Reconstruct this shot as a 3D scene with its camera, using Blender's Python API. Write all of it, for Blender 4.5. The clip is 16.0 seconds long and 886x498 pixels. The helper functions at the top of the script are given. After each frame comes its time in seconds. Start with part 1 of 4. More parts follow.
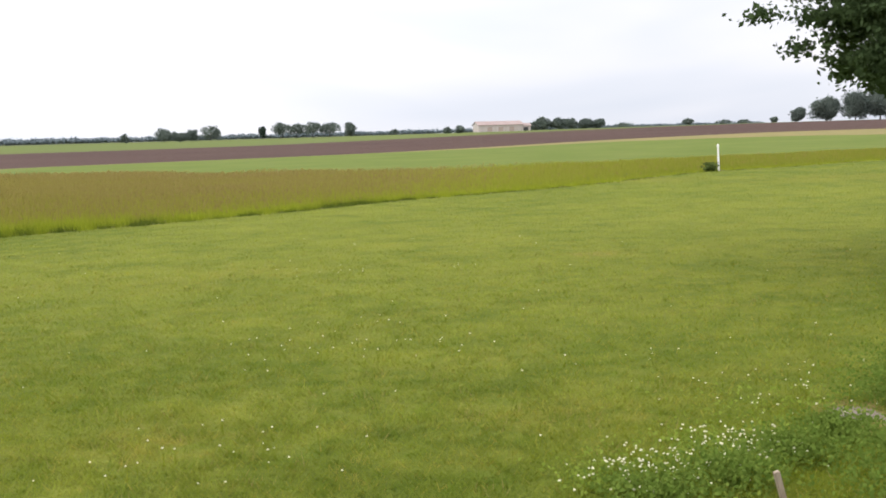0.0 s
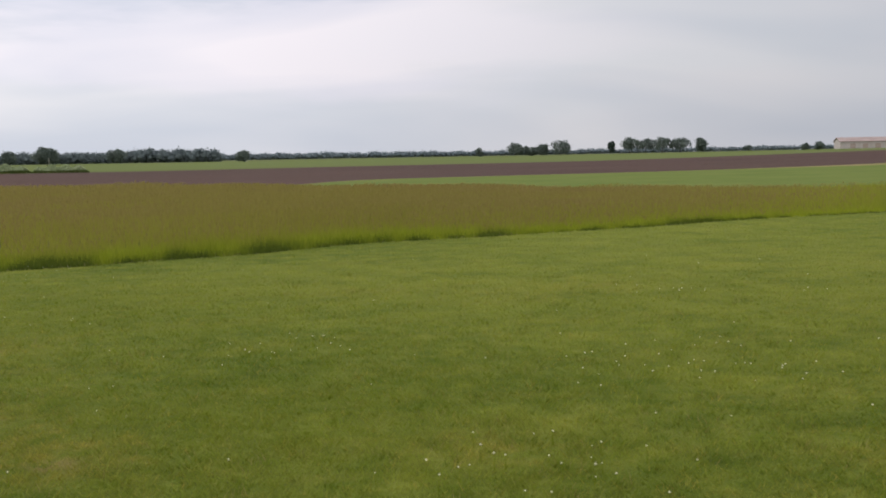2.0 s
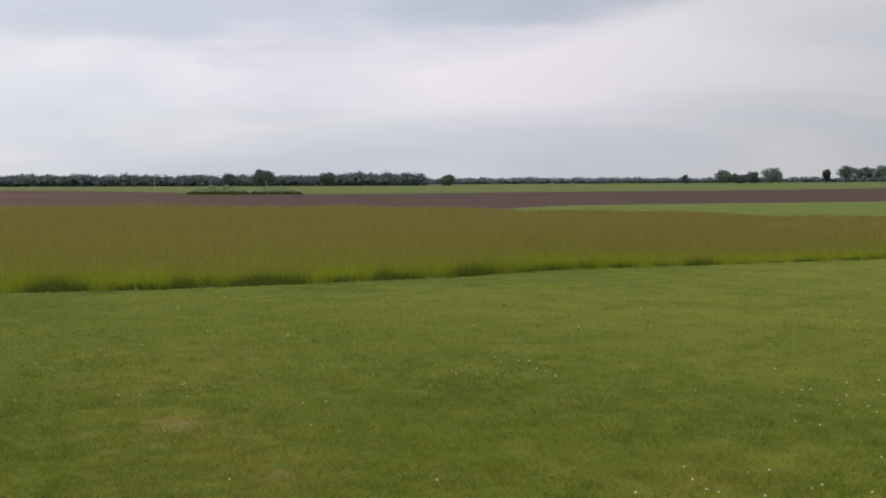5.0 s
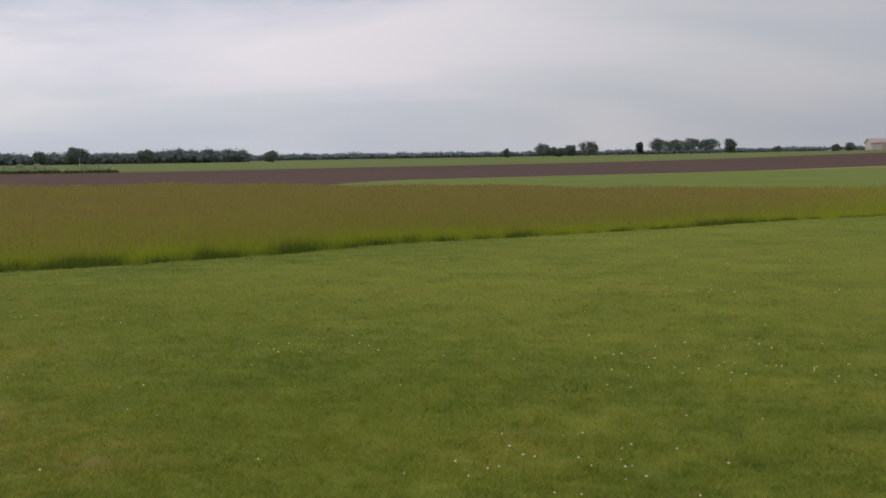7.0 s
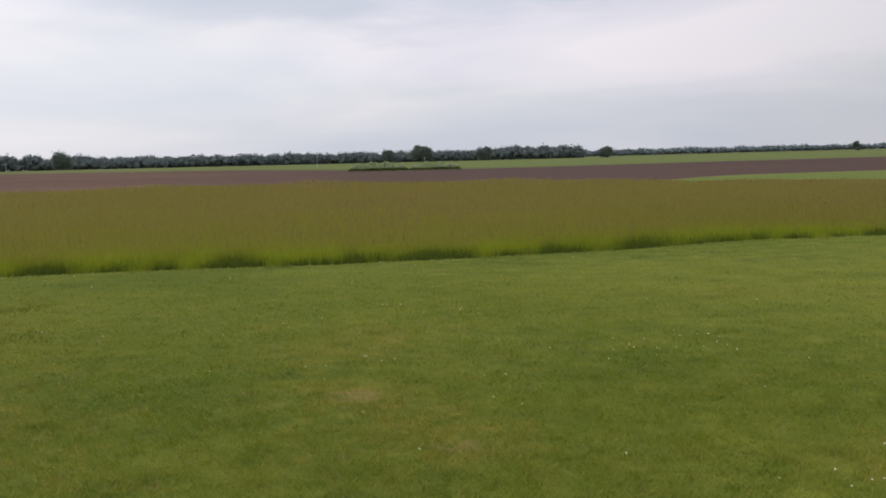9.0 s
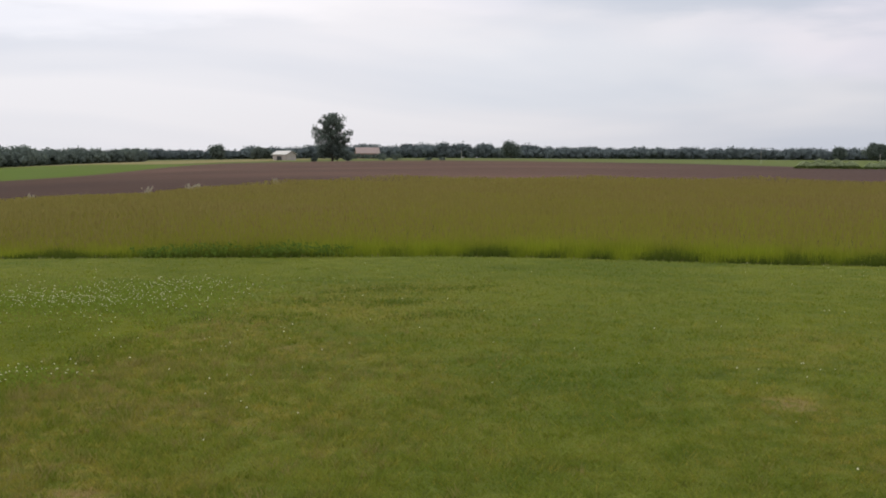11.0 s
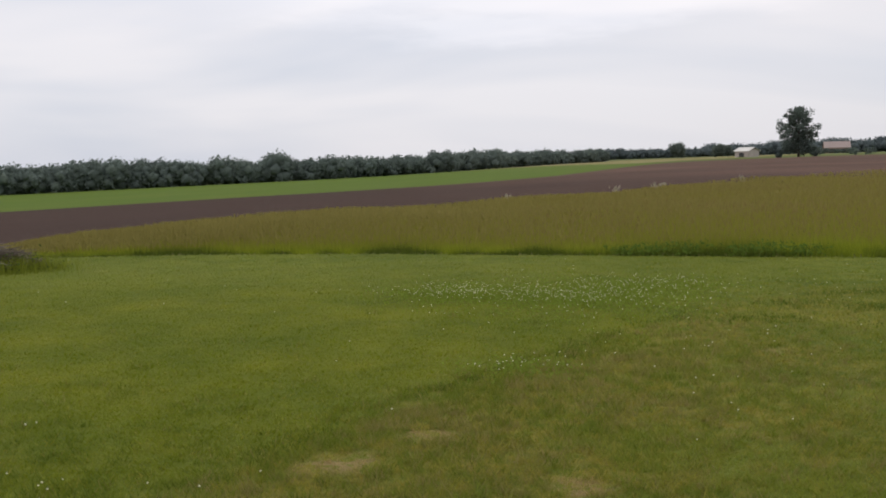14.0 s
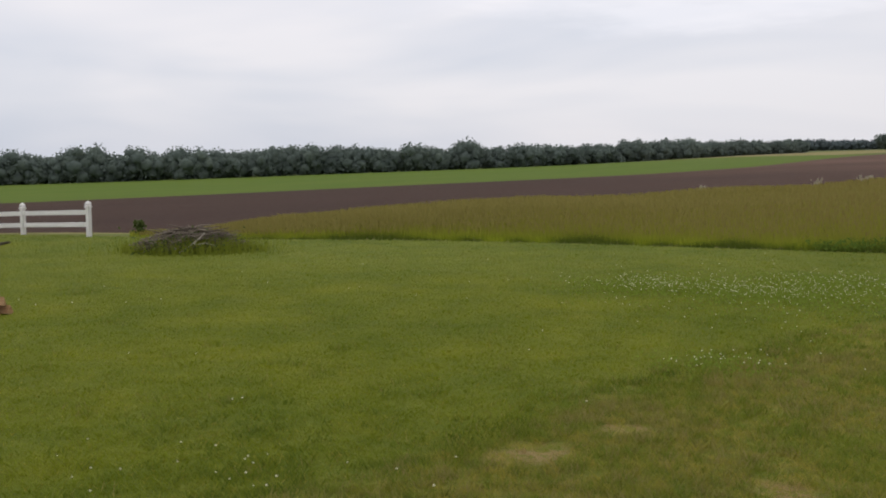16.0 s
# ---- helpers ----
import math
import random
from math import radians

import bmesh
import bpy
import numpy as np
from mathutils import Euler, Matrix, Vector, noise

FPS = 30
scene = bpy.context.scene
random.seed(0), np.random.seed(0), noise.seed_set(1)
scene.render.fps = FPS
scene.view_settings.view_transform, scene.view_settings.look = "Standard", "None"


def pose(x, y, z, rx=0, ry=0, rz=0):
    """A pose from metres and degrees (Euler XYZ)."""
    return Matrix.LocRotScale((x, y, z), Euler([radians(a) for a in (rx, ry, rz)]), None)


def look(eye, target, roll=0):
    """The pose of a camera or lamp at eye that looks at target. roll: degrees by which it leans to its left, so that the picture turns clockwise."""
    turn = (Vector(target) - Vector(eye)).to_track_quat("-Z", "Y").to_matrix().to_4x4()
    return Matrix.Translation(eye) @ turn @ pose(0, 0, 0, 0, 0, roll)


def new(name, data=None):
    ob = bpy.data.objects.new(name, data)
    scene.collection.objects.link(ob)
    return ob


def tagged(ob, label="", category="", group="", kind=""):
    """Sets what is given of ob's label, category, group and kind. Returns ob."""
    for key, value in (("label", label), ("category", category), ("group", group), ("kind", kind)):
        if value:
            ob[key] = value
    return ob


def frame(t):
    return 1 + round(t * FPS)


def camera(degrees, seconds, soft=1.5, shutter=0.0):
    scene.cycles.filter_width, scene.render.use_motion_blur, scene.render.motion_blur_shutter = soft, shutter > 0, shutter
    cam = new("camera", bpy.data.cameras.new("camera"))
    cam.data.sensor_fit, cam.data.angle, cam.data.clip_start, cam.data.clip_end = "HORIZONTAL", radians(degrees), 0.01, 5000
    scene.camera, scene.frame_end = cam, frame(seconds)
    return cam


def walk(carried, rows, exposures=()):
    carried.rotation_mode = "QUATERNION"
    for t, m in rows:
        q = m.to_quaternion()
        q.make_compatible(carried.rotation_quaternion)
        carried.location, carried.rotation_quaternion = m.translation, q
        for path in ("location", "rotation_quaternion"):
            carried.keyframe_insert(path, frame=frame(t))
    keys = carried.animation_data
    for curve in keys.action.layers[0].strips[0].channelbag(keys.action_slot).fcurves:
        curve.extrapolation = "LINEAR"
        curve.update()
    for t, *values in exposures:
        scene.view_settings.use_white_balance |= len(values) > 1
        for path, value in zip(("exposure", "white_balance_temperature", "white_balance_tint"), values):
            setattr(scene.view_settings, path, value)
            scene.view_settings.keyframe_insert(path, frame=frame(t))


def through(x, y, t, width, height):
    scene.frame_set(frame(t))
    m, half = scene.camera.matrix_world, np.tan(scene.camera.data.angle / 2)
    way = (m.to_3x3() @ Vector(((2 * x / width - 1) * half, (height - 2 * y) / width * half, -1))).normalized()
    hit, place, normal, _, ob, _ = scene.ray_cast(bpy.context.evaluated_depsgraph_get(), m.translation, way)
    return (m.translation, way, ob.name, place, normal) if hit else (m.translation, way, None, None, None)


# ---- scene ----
cam = camera(43.55, 16.0, soft=1.85)
PATH = [  # seconds, x, y, turn to the left, tilt, lean
    (0.0, -0.162, 0.384, 0.00, -5.96, -1.49), (0.5, -0.134, 0.386, 7.00, -4.20, -2.15), (1.0, -0.117, 0.368, 10.04, -3.62, -1.68),
    (1.5, -0.107, 0.371, 13.01, -4.04, -1.60), (2.0, -0.115, 0.390, 17.74, -4.81, -0.99), (2.5, -0.137, 0.388, 22.42, -5.09, -1.22),
    (3.0, -0.170, 0.372, 25.53, -4.14, -1.15), (3.2, -0.175, 0.369, 26.62, -4.04, -1.01), (4.25, -0.180, 0.378, 29.60, -3.60, -0.65),
    (5.3, -0.177, 0.387, 26.48, -3.39, -0.43), (5.5, -0.177, 0.391, 25.16, -3.60, -0.70), (6.0, -0.161, 0.388, 23.86, -4.16, -0.76),
    (6.5, -0.151, 0.384, 21.93, -4.24, -1.20), (7.0, -0.131, 0.394, 19.14, -4.75, -0.92), (7.5, -0.144, 0.375, 19.84, -5.05, -0.71),
    (8.0, -0.183, 0.339, 26.32, -4.55, -0.66), (8.5, -0.236, 0.321, 31.17, -4.61, -0.70), (9.0, -0.299, 0.293, 36.28, -4.62, -1.53),
    (9.5, -0.331, 0.305, 41.05, -4.74, -0.72), (10.0, -0.319, 0.339, 47.47, -4.90, -0.74), (10.2, -0.313, 0.346, 50.16, -4.85, -0.28),
    (11.25, -0.345, 0.300, 60.80, -4.62, 0.15), (12.3, -0.369, 0.247, 69.16, -4.45, 0.47), (12.5, -0.372, 0.233, 70.91, -4.56, 0.02),
    (13.0, -0.384, 0.223, 75.38, -4.76, -0.06), (13.5, -0.394, 0.196, 79.03, -5.03, 0.41), (14.0, -0.422, 0.133, 82.02, -4.57, -1.23),
    (14.5, -0.465, 0.098, 83.73, -4.59, 0.01), (15.0, -0.499, 0.076, 86.65, -4.62, -0.20), (15.5, -0.502, 0.064, 90.43, -4.64, -0.48),
    (16.0, -0.480, 0.065, 91.68, -5.01, -0.64)]
EYE = 1.65


def carried_pose(x, y, turn, tilt, lean):
    a, b = radians(turn), radians(tilt)
    way = Vector((-math.sin(a) * math.cos(b), math.cos(a) * math.cos(b), math.sin(b)))
    eye = Vector((x, y, EYE))
    return look(eye, eye + way, lean)


walk(cam, [(t, carried_pose(*p)) for t, *p in PATH],
     exposures=[(0.0, 0.98), (0.5, 0.72), (1.0, 0.45), (1.5, 0.28), (2.0, 0.18), (3.0, 0.1), (5.5, -0.02), (7.0, -0.1), (8.5, 0.06), (10.0, 0.05), (12.5, -0.05), (16.0, -0.06)])

# ---- sky and sun: a thin overcast ----
SUN_UP, SUN_TURN = 48, 75
world = bpy.data.worlds.new("sky")
scene.world = world
world.use_nodes = True
wt = world.node_tree
wt.nodes.clear()


def wnode(kind, **values):
    n = wt.nodes.new(kind)
    for key, v in values.items():
        n.inputs[key].default_value = v
    return n


sky = wt.nodes.new("ShaderNodeTexSky")
sky.sky_type, sky.sun_disc = "NISHITA", False
sky.sun_elevation, sky.sun_rotation = radians(SUN_UP), radians(-SUN_TURN)
coord = wt.nodes.new("ShaderNodeTexCoord")
split = wt.nodes.new("ShaderNodeSeparateXYZ")
wt.links.new(coord.outputs["Generated"], split.inputs[0])
stretch = wt.nodes.new("ShaderNodeMapping")
stretch.inputs["Scale"].default_value = (1.3, 1.3, 6.5)
wt.links.new(coord.outputs["Generated"], stretch.inputs["Vector"])
clouds = wnode("ShaderNodeTexNoise", Scale=1.5, Detail=3.5, Roughness=0.5, Distortion=0.5)
wt.links.new(stretch.outputs[0], clouds.inputs["Vector"])
tone = wt.nodes.new("ShaderNodeValToRGB")
tone.color_ramp.elements[0].position, tone.color_ramp.elements[0].color = 0.36, (0.77, 0.80, 0.88, 1)
tone.color_ramp.elements[1].position, tone.color_ramp.elements[1].color = 0.62, (1.0, 0.97, 0.99, 1)
wt.links.new(clouds.outputs["Fac"], tone.inputs[0])
rise = wt.nodes.new("ShaderNodeValToRGB")
rise.color_ramp.elements[0].position, rise.color_ramp.elements[0].color = 0.0, (0.80, 0.82, 0.86, 1)
rise.color_ramp.elements[1].position, rise.color_ramp.elements[1].color = 1.0, (1.35, 1.33, 1.32, 1)
mid = rise.color_ramp.elements.new(0.14)
mid.color = (0.93, 0.93, 0.95, 1)
wt.links.new(split.outputs["Z"], rise.inputs[0])
both = wt.nodes.new("ShaderNodeMix")
both.data_type, both.blend_type = "RGBA", "MULTIPLY"
both.inputs["Factor"].default_value = 1.0
wt.links.new(tone.outputs[0], both.inputs["A"])
wt.links.new(rise.outputs[0], both.inputs["B"])
# the cloud is thicker on the side away from the sun
side = wt.nodes.new("ShaderNodeVectorMath")
side.operation = "DOT_PRODUCT"
side.inputs[1].default_value = (math.sin(radians(25)), math.cos(radians(25)), 0)
wt.links.new(coord.outputs["Generated"], side.inputs[0])
thick = wt.nodes.new("ShaderNodeMapRange")
thick.interpolation_type = "SMOOTHSTEP"
for key, value in (("From Min", -0.3), ("From Max", 0.95), ("To Min", 1.06), ("To Max", 0.86)):
    thick.inputs[key].default_value = value
wt.links.new(side.outputs["Value"], thick.inputs["Value"])
bank = wt.nodes.new("ShaderNodeMix")
bank.data_type, bank.blend_type = "RGBA", "MULTIPLY"
bank.inputs["Factor"].default_value = 1.0
wt.links.new(both.outputs["Result"], bank.inputs["A"])
wt.links.new(thick.outputs[0], bank.inputs["B"])
# the grey cloud is thickest round the bearing of the barn
deep = wt.nodes.new("ShaderNodeMapRange")
deep.interpolation_type = "SMOOTHSTEP"
for key, value in (("From Min", 0.56), ("From Max", 1.0), ("To Min", 1.0), ("To Max", 0.76)):
    deep.inputs[key].default_value = value
wt.links.new(side.outputs["Value"], deep.inputs["Value"])
layer = wt.nodes.new("ShaderNodeMix")
layer.data_type, layer.blend_type = "RGBA", "MULTIPLY"
layer.inputs["Factor"].default_value = 1.0
wt.links.new(bank.outputs["Result"], layer.inputs["A"])
wt.links.new(deep.outputs[0], layer.inputs["B"])
last = layer.outputs["Result"]
# single clouds: bearing, height, half width and half height in degrees, and their tint; ragged by the same noise
ragged_way = wt.nodes.new("ShaderNodeMix")
ragged_way.data_type, ragged_way.blend_type = "RGBA", "LINEAR_LIGHT"
ragged_way.inputs["Factor"].default_value = 0.055
streaks = wnode("ShaderNodeTexNoise", Scale=3.2, Detail=5.0, Roughness=0.55)
wt.links.new(stretch.outputs[0], streaks.inputs["Vector"])
wt.links.new(coord.outputs["Generated"], ragged_way.inputs["A"])
wt.links.new(streaks.outputs["Color"], ragged_way.inputs["B"])
for turn, up, wide, tall, tint in [(27, 6.0, 19, 2.9, (1.11, 1.065, 1.08)), (24, 10.3, 8, 2.6, (0.76, 0.81, 0.86)), (42, 9.4, 12, 2.2, (0.82, 0.86, 0.90)),
                                   (78, 7.6, 15, 1.9, (1.16, 1.14, 1.12)), (95, 9.5, 12, 2.4, (0.94, 0.96, 0.99)), (8, 6.0, 14, 3.2, (0.98, 1.0, 1.005)),
                                   (50, 4.2, 12, 2.4, (0.96, 0.985, 1.0)), (58, 9.5, 5, 2.5, (1.07, 1.05, 1.05))]:
    ta, tb = radians(turn), radians(up)
    move = wt.nodes.new("ShaderNodeMapping")
    move.vector_type = "TEXTURE"
    move.inputs["Location"].default_value = (-math.sin(ta) * math.cos(tb), math.cos(ta) * math.cos(tb), math.sin(tb))
    move.inputs["Rotation"].default_value = (0, 0, ta)
    move.inputs["Scale"].default_value = (radians(wide), 0.5, radians(tall))
    wt.links.new(ragged_way.outputs["Result"], move.inputs["Vector"])
    size = wt.nodes.new("ShaderNodeVectorMath")
    size.operation = "LENGTH"
    wt.links.new(move.outputs[0], size.inputs[0])
    edge = wt.nodes.new("ShaderNodeMapRange")
    edge.interpolation_type = "SMOOTHSTEP"
    for key, value in (("From Min", 0.55), ("From Max", 1.25), ("To Min", 1.0), ("To Max", 0.0)):
        edge.inputs[key].default_value = value
    wt.links.new(size.outputs["Value"], edge.inputs["Value"])
    puff = wt.nodes.new("ShaderNodeMix")
    puff.data_type, puff.blend_type = "RGBA", "MULTIPLY"
    puff.inputs["B"].default_value = (*tint, 1)
    wt.links.new(edge.outputs[0], puff.inputs["Factor"])
    wt.links.new(last, puff.inputs["A"])
    last = puff.outputs["Result"]
cover = wt.nodes.new("ShaderNodeBackground")
cover.inputs["Strength"].default_value = 0.95
wt.links.new(last, cover.inputs["Color"])
clear = wt.nodes.new("ShaderNodeBackground")
clear.inputs["Strength"].default_value = 0.1
wt.links.new(sky.outputs[0], clear.inputs["Color"])
veil = wt.nodes.new("ShaderNodeMixShader")
veil.inputs[0].default_value = 0.94
wt.links.new(clear.outputs[0], veil.inputs[1])
wt.links.new(cover.outputs[0], veil.inputs[2])
wout = wt.nodes.new("ShaderNodeOutputWorld")
wt.links.new(veil.outputs[0], wout.inputs["Surface"])

sun_data = bpy.data.lights.new("sun", "SUN")
sun_data.energy, sun_data.angle, sun_data.color = 1.0, radians(25), (1.0, 0.96, 0.9)
sun = new("sun", sun_data)
a, b = radians(SUN_TURN), radians(SUN_UP)
sun.matrix_world = look(Vector((-math.sin(a) * math.cos(b), math.cos(a) * math.cos(b), math.sin(b))) * 50, (0, 0, 0))

# ---- materials ----


class Shade:
    """A node material in short form."""

    def __init__(self, name, rough=0.8, spec=0.2):
        self.m = bpy.data.materials.new(name)
        self.m.use_nodes = True
        self.t = self.m.node_tree
        self.p = self.t.nodes["Principled BSDF"]
        self.p.inputs["Roughness"].default_value = rough
        self.p.inputs["Specular IOR Level"].default_value = spec
        self.pos = self.t.nodes.new("ShaderNodeNewGeometry").outputs["Position"]

    def noise(self, scale, detail=3.0, rough=0.55, stretch=None, lo=0.3, hi=0.7):
        n = self.t.nodes.new("ShaderNodeTexNoise")
        n.inputs["Scale"].default_value, n.inputs["Detail"].default_value, n.inputs["Roughness"].default_value = scale, detail, rough
        src = self.pos
        if stretch:
            m = self.t.nodes.new("ShaderNodeMapping")
            m.inputs["Scale"].default_value = stretch[:3]
            if len(stretch) > 3:
                m.inputs["Rotation"].default_value = (0, 0, radians(stretch[3]))
            self.t.links.new(src, m.inputs["Vector"])
            src = m.outputs[0]
        self.t.links.new(src, n.inputs["Vector"])
        r = self.t.nodes.new("ShaderNodeMapRange")
        r.inputs["From Min"].default_value, r.inputs["From Max"].default_value = lo, hi
        self.t.links.new(n.outputs["Fac"], r.inputs["Value"])
        return r.outputs[0]

    def mix(self, fac, a, b, blend="MIX"):
        n = self.t.nodes.new("ShaderNodeMix")
        n.data_type, n.blend_type = "RGBA", blend
        for key, v in (("Factor", fac), ("A", a), ("B", b)):
            if isinstance(v, (tuple, list)):
                n.inputs[key].default_value = (*v[:3], 1)
            elif isinstance(v, (int, float)):
                n.inputs[key].default_value = v
            else:
                self.t.links.new(v, n.inputs[key])
        return n.outputs["Result"]

    def attribute(self, name):
        n = self.t.nodes.new("ShaderNodeAttribute")
        n.attribute_name = name
        s = self.t.nodes.new("ShaderNodeSeparateColor")
        self.t.links.new(n.outputs["Color"], s.inputs[0])
        return [s.outputs[0], s.outputs[1], s.outputs[2], n.outputs["Alpha"]]

    def island(self):
        return self.t.nodes.new("ShaderNodeNewGeometry").outputs["Random Per Island"]

    def chance(self):
        return self.t.nodes.new("ShaderNodeObjectInfo").outputs["Random"]

    def math(self, op, a, b):
        n = self.t.nodes.new("ShaderNodeMath")
        n.operation = op
        for k, v in enumerate((a, b)):
            if isinstance(v, (int, float)):
                n.inputs[k].default_value = v
            else:
                self.t.links.new(v, n.inputs[k])
        return n.outputs[0]

    def bump(self, height, depth=0.02, strength=0.6):
        n = self.t.nodes.new("ShaderNodeBump")
        n.inputs["Strength"].default_value, n.inputs["Distance"].default_value = strength, depth
        self.t.links.new(height, n.inputs["Height"])
        self.t.links.new(n.outputs[0], self.p.inputs["Normal"])

    def done(self, colour, through=0.0):
        if isinstance(colour, (tuple, list)):
            self.p.inputs["Base Color"].default_value = (*colour, 1)
        else:
            self.t.links.new(colour, self.p.inputs["Base Color"])
        if through:
            thin = self.t.nodes.new("ShaderNodeBsdfTranslucent")
            if isinstance(colour, (tuple, list)):
                thin.inputs["Color"].default_value = (*colour, 1)
            else:
                self.t.links.new(colour, thin.inputs["Color"])
            m = self.t.nodes.new("ShaderNodeMixShader")
            m.inputs[0].default_value = through
            out = self.t.nodes["Material Output"]
            self.t.links.new(self.p.outputs[0], m.inputs[1])
            self.t.links.new(thin.outputs[0], m.inputs[2])
            self.t.links.new(m.outputs[0], out.inputs["Surface"])
        return self.m


def lawn_colour(s, fine, gain=1.0):
    """Mown grass: two greens, lime spots, straw where it is dry, earth where it is bare."""
    big = s.noise(0.55, 4)
    small = s.noise(5.0, 3)
    c = s.mix(big, (0.098, 0.146, 0.009), (0.188, 0.230, 0.024))
    c = s.mix(s.math("MULTIPLY", s.noise(1.7, 4, 0.65), 0.72), c, (0.070, 0.118, 0.009))
    c = s.mix(s.math("MULTIPLY", small, 0.5), c, (0.245, 0.25, 0.042))
    c = s.mix(s.math("MULTIPLY", s.noise(2.6, 3, 0.6, (1.0, 1.0, 1.0), 0.52, 0.8), 0.8), c, (0.265, 0.28, 0.05))
    c = s.mix(s.math("MULTIPLY", s.noise(0.8, 4, 0.62, None, 0.5, 0.7), 0.5), c, (0.255, 0.272, 0.034))
    c = s.mix(s.math("MULTIPLY", s.noise(0.32, 5, 0.6, None, 0.44, 0.66), 0.55), c, (0.072, 0.122, 0.009))
    c = s.mix(s.math("MULTIPLY", s.noise(1.05, 5, 0.7, None, 0.56, 0.72), 0.65), c, (0.052, 0.092, 0.009))
    c = s.mix(s.math("MULTIPLY", fine, 0.2), c, (0.07, 0.102, 0.008))
    tone = s.attribute("tone")
    streak = s.noise(1.1, 4, 0.65, (1.0, 1.0, 1.0), 0.35, 0.62)
    c = s.mix(s.math("MULTIPLY", tone[3], s.math("ADD", 0.22, s.math("MULTIPLY", streak, 0.38))), c, (0.240, 0.265, 0.036))
    turf = s.mix(s.noise(0.5, 5, 0.6, None, 0.36, 0.64), (0.118, 0.152, 0.007), (0.188, 0.206, 0.012))
    turf = s.mix(s.math("MULTIPLY", s.noise(1.6, 4, 0.6, None, 0.45, 0.7), 0.5), turf, (0.092, 0.126, 0.006))
    c = s.mix(tone[1], c, turf)
    patchy = s.noise(7.0, 4, 0.65, None, 0.38, 0.6)
    c = s.mix(s.math("MULTIPLY", tone[0], s.math("ADD", 0.15, patchy)), c, (0.265, 0.23, 0.04))
    c = s.mix(s.math("MULTIPLY", tone[2], s.noise(6.0, 5, 0.85, None, 0.475, 0.51)), c, (0.31, 0.225, 0.095))
    return s.mix(1.0, c, (gain, gain, gain), "MULTIPLY")


s = Shade("mown lawn", 0.9, 0.1)
grain = s.noise(60, 4)
LAWN = lawn_colour(s, grain, 0.86)
s.bump(s.mix(0.5, grain, s.noise(14, 3)), 0.03, 0.9)
LAWN = s.done(LAWN)
s = Shade("lawn blade", 0.7, 0.15)
LAWN_BLADE = s.done(lawn_colour(s, s.island(), 1.24), 0.4)

s = Shade("tuft blade", 0.7, 0.15)
TUFT = s.done(s.mix(s.attribute("tone")[0], s.mix(s.attribute("tone")[1], s.mix(s.island(), (0.13, 0.175, 0.018), (0.21, 0.25, 0.03)), (0.095, 0.14, 0.014)), (0.30, 0.25, 0.085)), 0.3)

s = Shade("meadow floor", 0.95, 0.05)
MEADOW_FLOOR = s.done(s.mix(s.noise(3), (0.08, 0.085, 0.02), (0.14, 0.13, 0.04)))
s = Shade("tall grass blade", 0.75, 0.1)
tone = s.attribute("tone")
c = s.mix(s.island(), (0.255, 0.315, 0.02), (0.345, 0.385, 0.035))
# dark green of real tufts and of the shade painted at the front foot
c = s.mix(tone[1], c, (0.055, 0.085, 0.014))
TALL_BLADE = s.done(s.mix(tone[0], c, (0.29, 0.25, 0.063)), 0.3)
s = Shade("seed head", 0.85, 0.1)
c = s.mix(s.island(), (0.255, 0.195, 0.066), (0.305, 0.24, 0.085))
SEED = s.done(s.mix(s.noise(0.12, 3), c, (0.28, 0.245, 0.06)), 0.2)
s = Shade("yellow seed head", 0.85, 0.1)
SEED_YELLOW = s.done(s.mix(s.island(), (0.265, 0.228, 0.066), (0.315, 0.272, 0.08)), 0.2)

s = Shade("young green field", 0.95, 0.05)
c = s.mix(s.noise(0.25, 4), (0.088, 0.130, 0.024), (0.128, 0.158, 0.036))
STRIP = s.done(s.mix(s.math("MULTIPLY", s.noise(1.3, 4), 0.5), c, (0.125, 0.145, 0.036)))
s = Shade("dry stubble", 0.95, 0.05)
STUBBLE = s.done(s.mix(s.noise(0.4, 4), (0.23, 0.18, 0.085), (0.17, 0.165, 0.06)))
s = Shade("ploughed earth", 0.95, 0.05)
rows = s.noise(0.5, 4, 0.6, (0.12, 2.2, 1, 40))
c = s.mix(s.noise(0.035, 4), (0.064, 0.039, 0.030), (0.132, 0.078, 0.058))
c = s.mix(s.math("MULTIPLY", rows, 0.45), c, (0.125, 0.08, 0.06))
s.bump(s.mix(0.5, rows, s.noise(2.5, 4)), 0.15, 0.8)
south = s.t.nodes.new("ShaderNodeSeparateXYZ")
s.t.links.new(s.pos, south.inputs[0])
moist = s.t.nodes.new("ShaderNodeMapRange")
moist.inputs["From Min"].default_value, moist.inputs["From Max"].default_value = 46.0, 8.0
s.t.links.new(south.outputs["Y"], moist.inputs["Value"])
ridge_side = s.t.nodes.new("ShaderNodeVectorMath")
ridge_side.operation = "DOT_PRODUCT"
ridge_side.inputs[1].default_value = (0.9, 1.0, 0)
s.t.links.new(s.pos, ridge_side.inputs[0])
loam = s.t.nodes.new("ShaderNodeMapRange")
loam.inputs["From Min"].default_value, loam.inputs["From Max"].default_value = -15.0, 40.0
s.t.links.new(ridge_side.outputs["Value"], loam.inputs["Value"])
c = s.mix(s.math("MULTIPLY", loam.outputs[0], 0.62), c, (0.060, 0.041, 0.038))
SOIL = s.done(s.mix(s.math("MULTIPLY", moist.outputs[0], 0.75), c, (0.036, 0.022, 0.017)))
s = Shade("green crop", 0.95, 0.05)
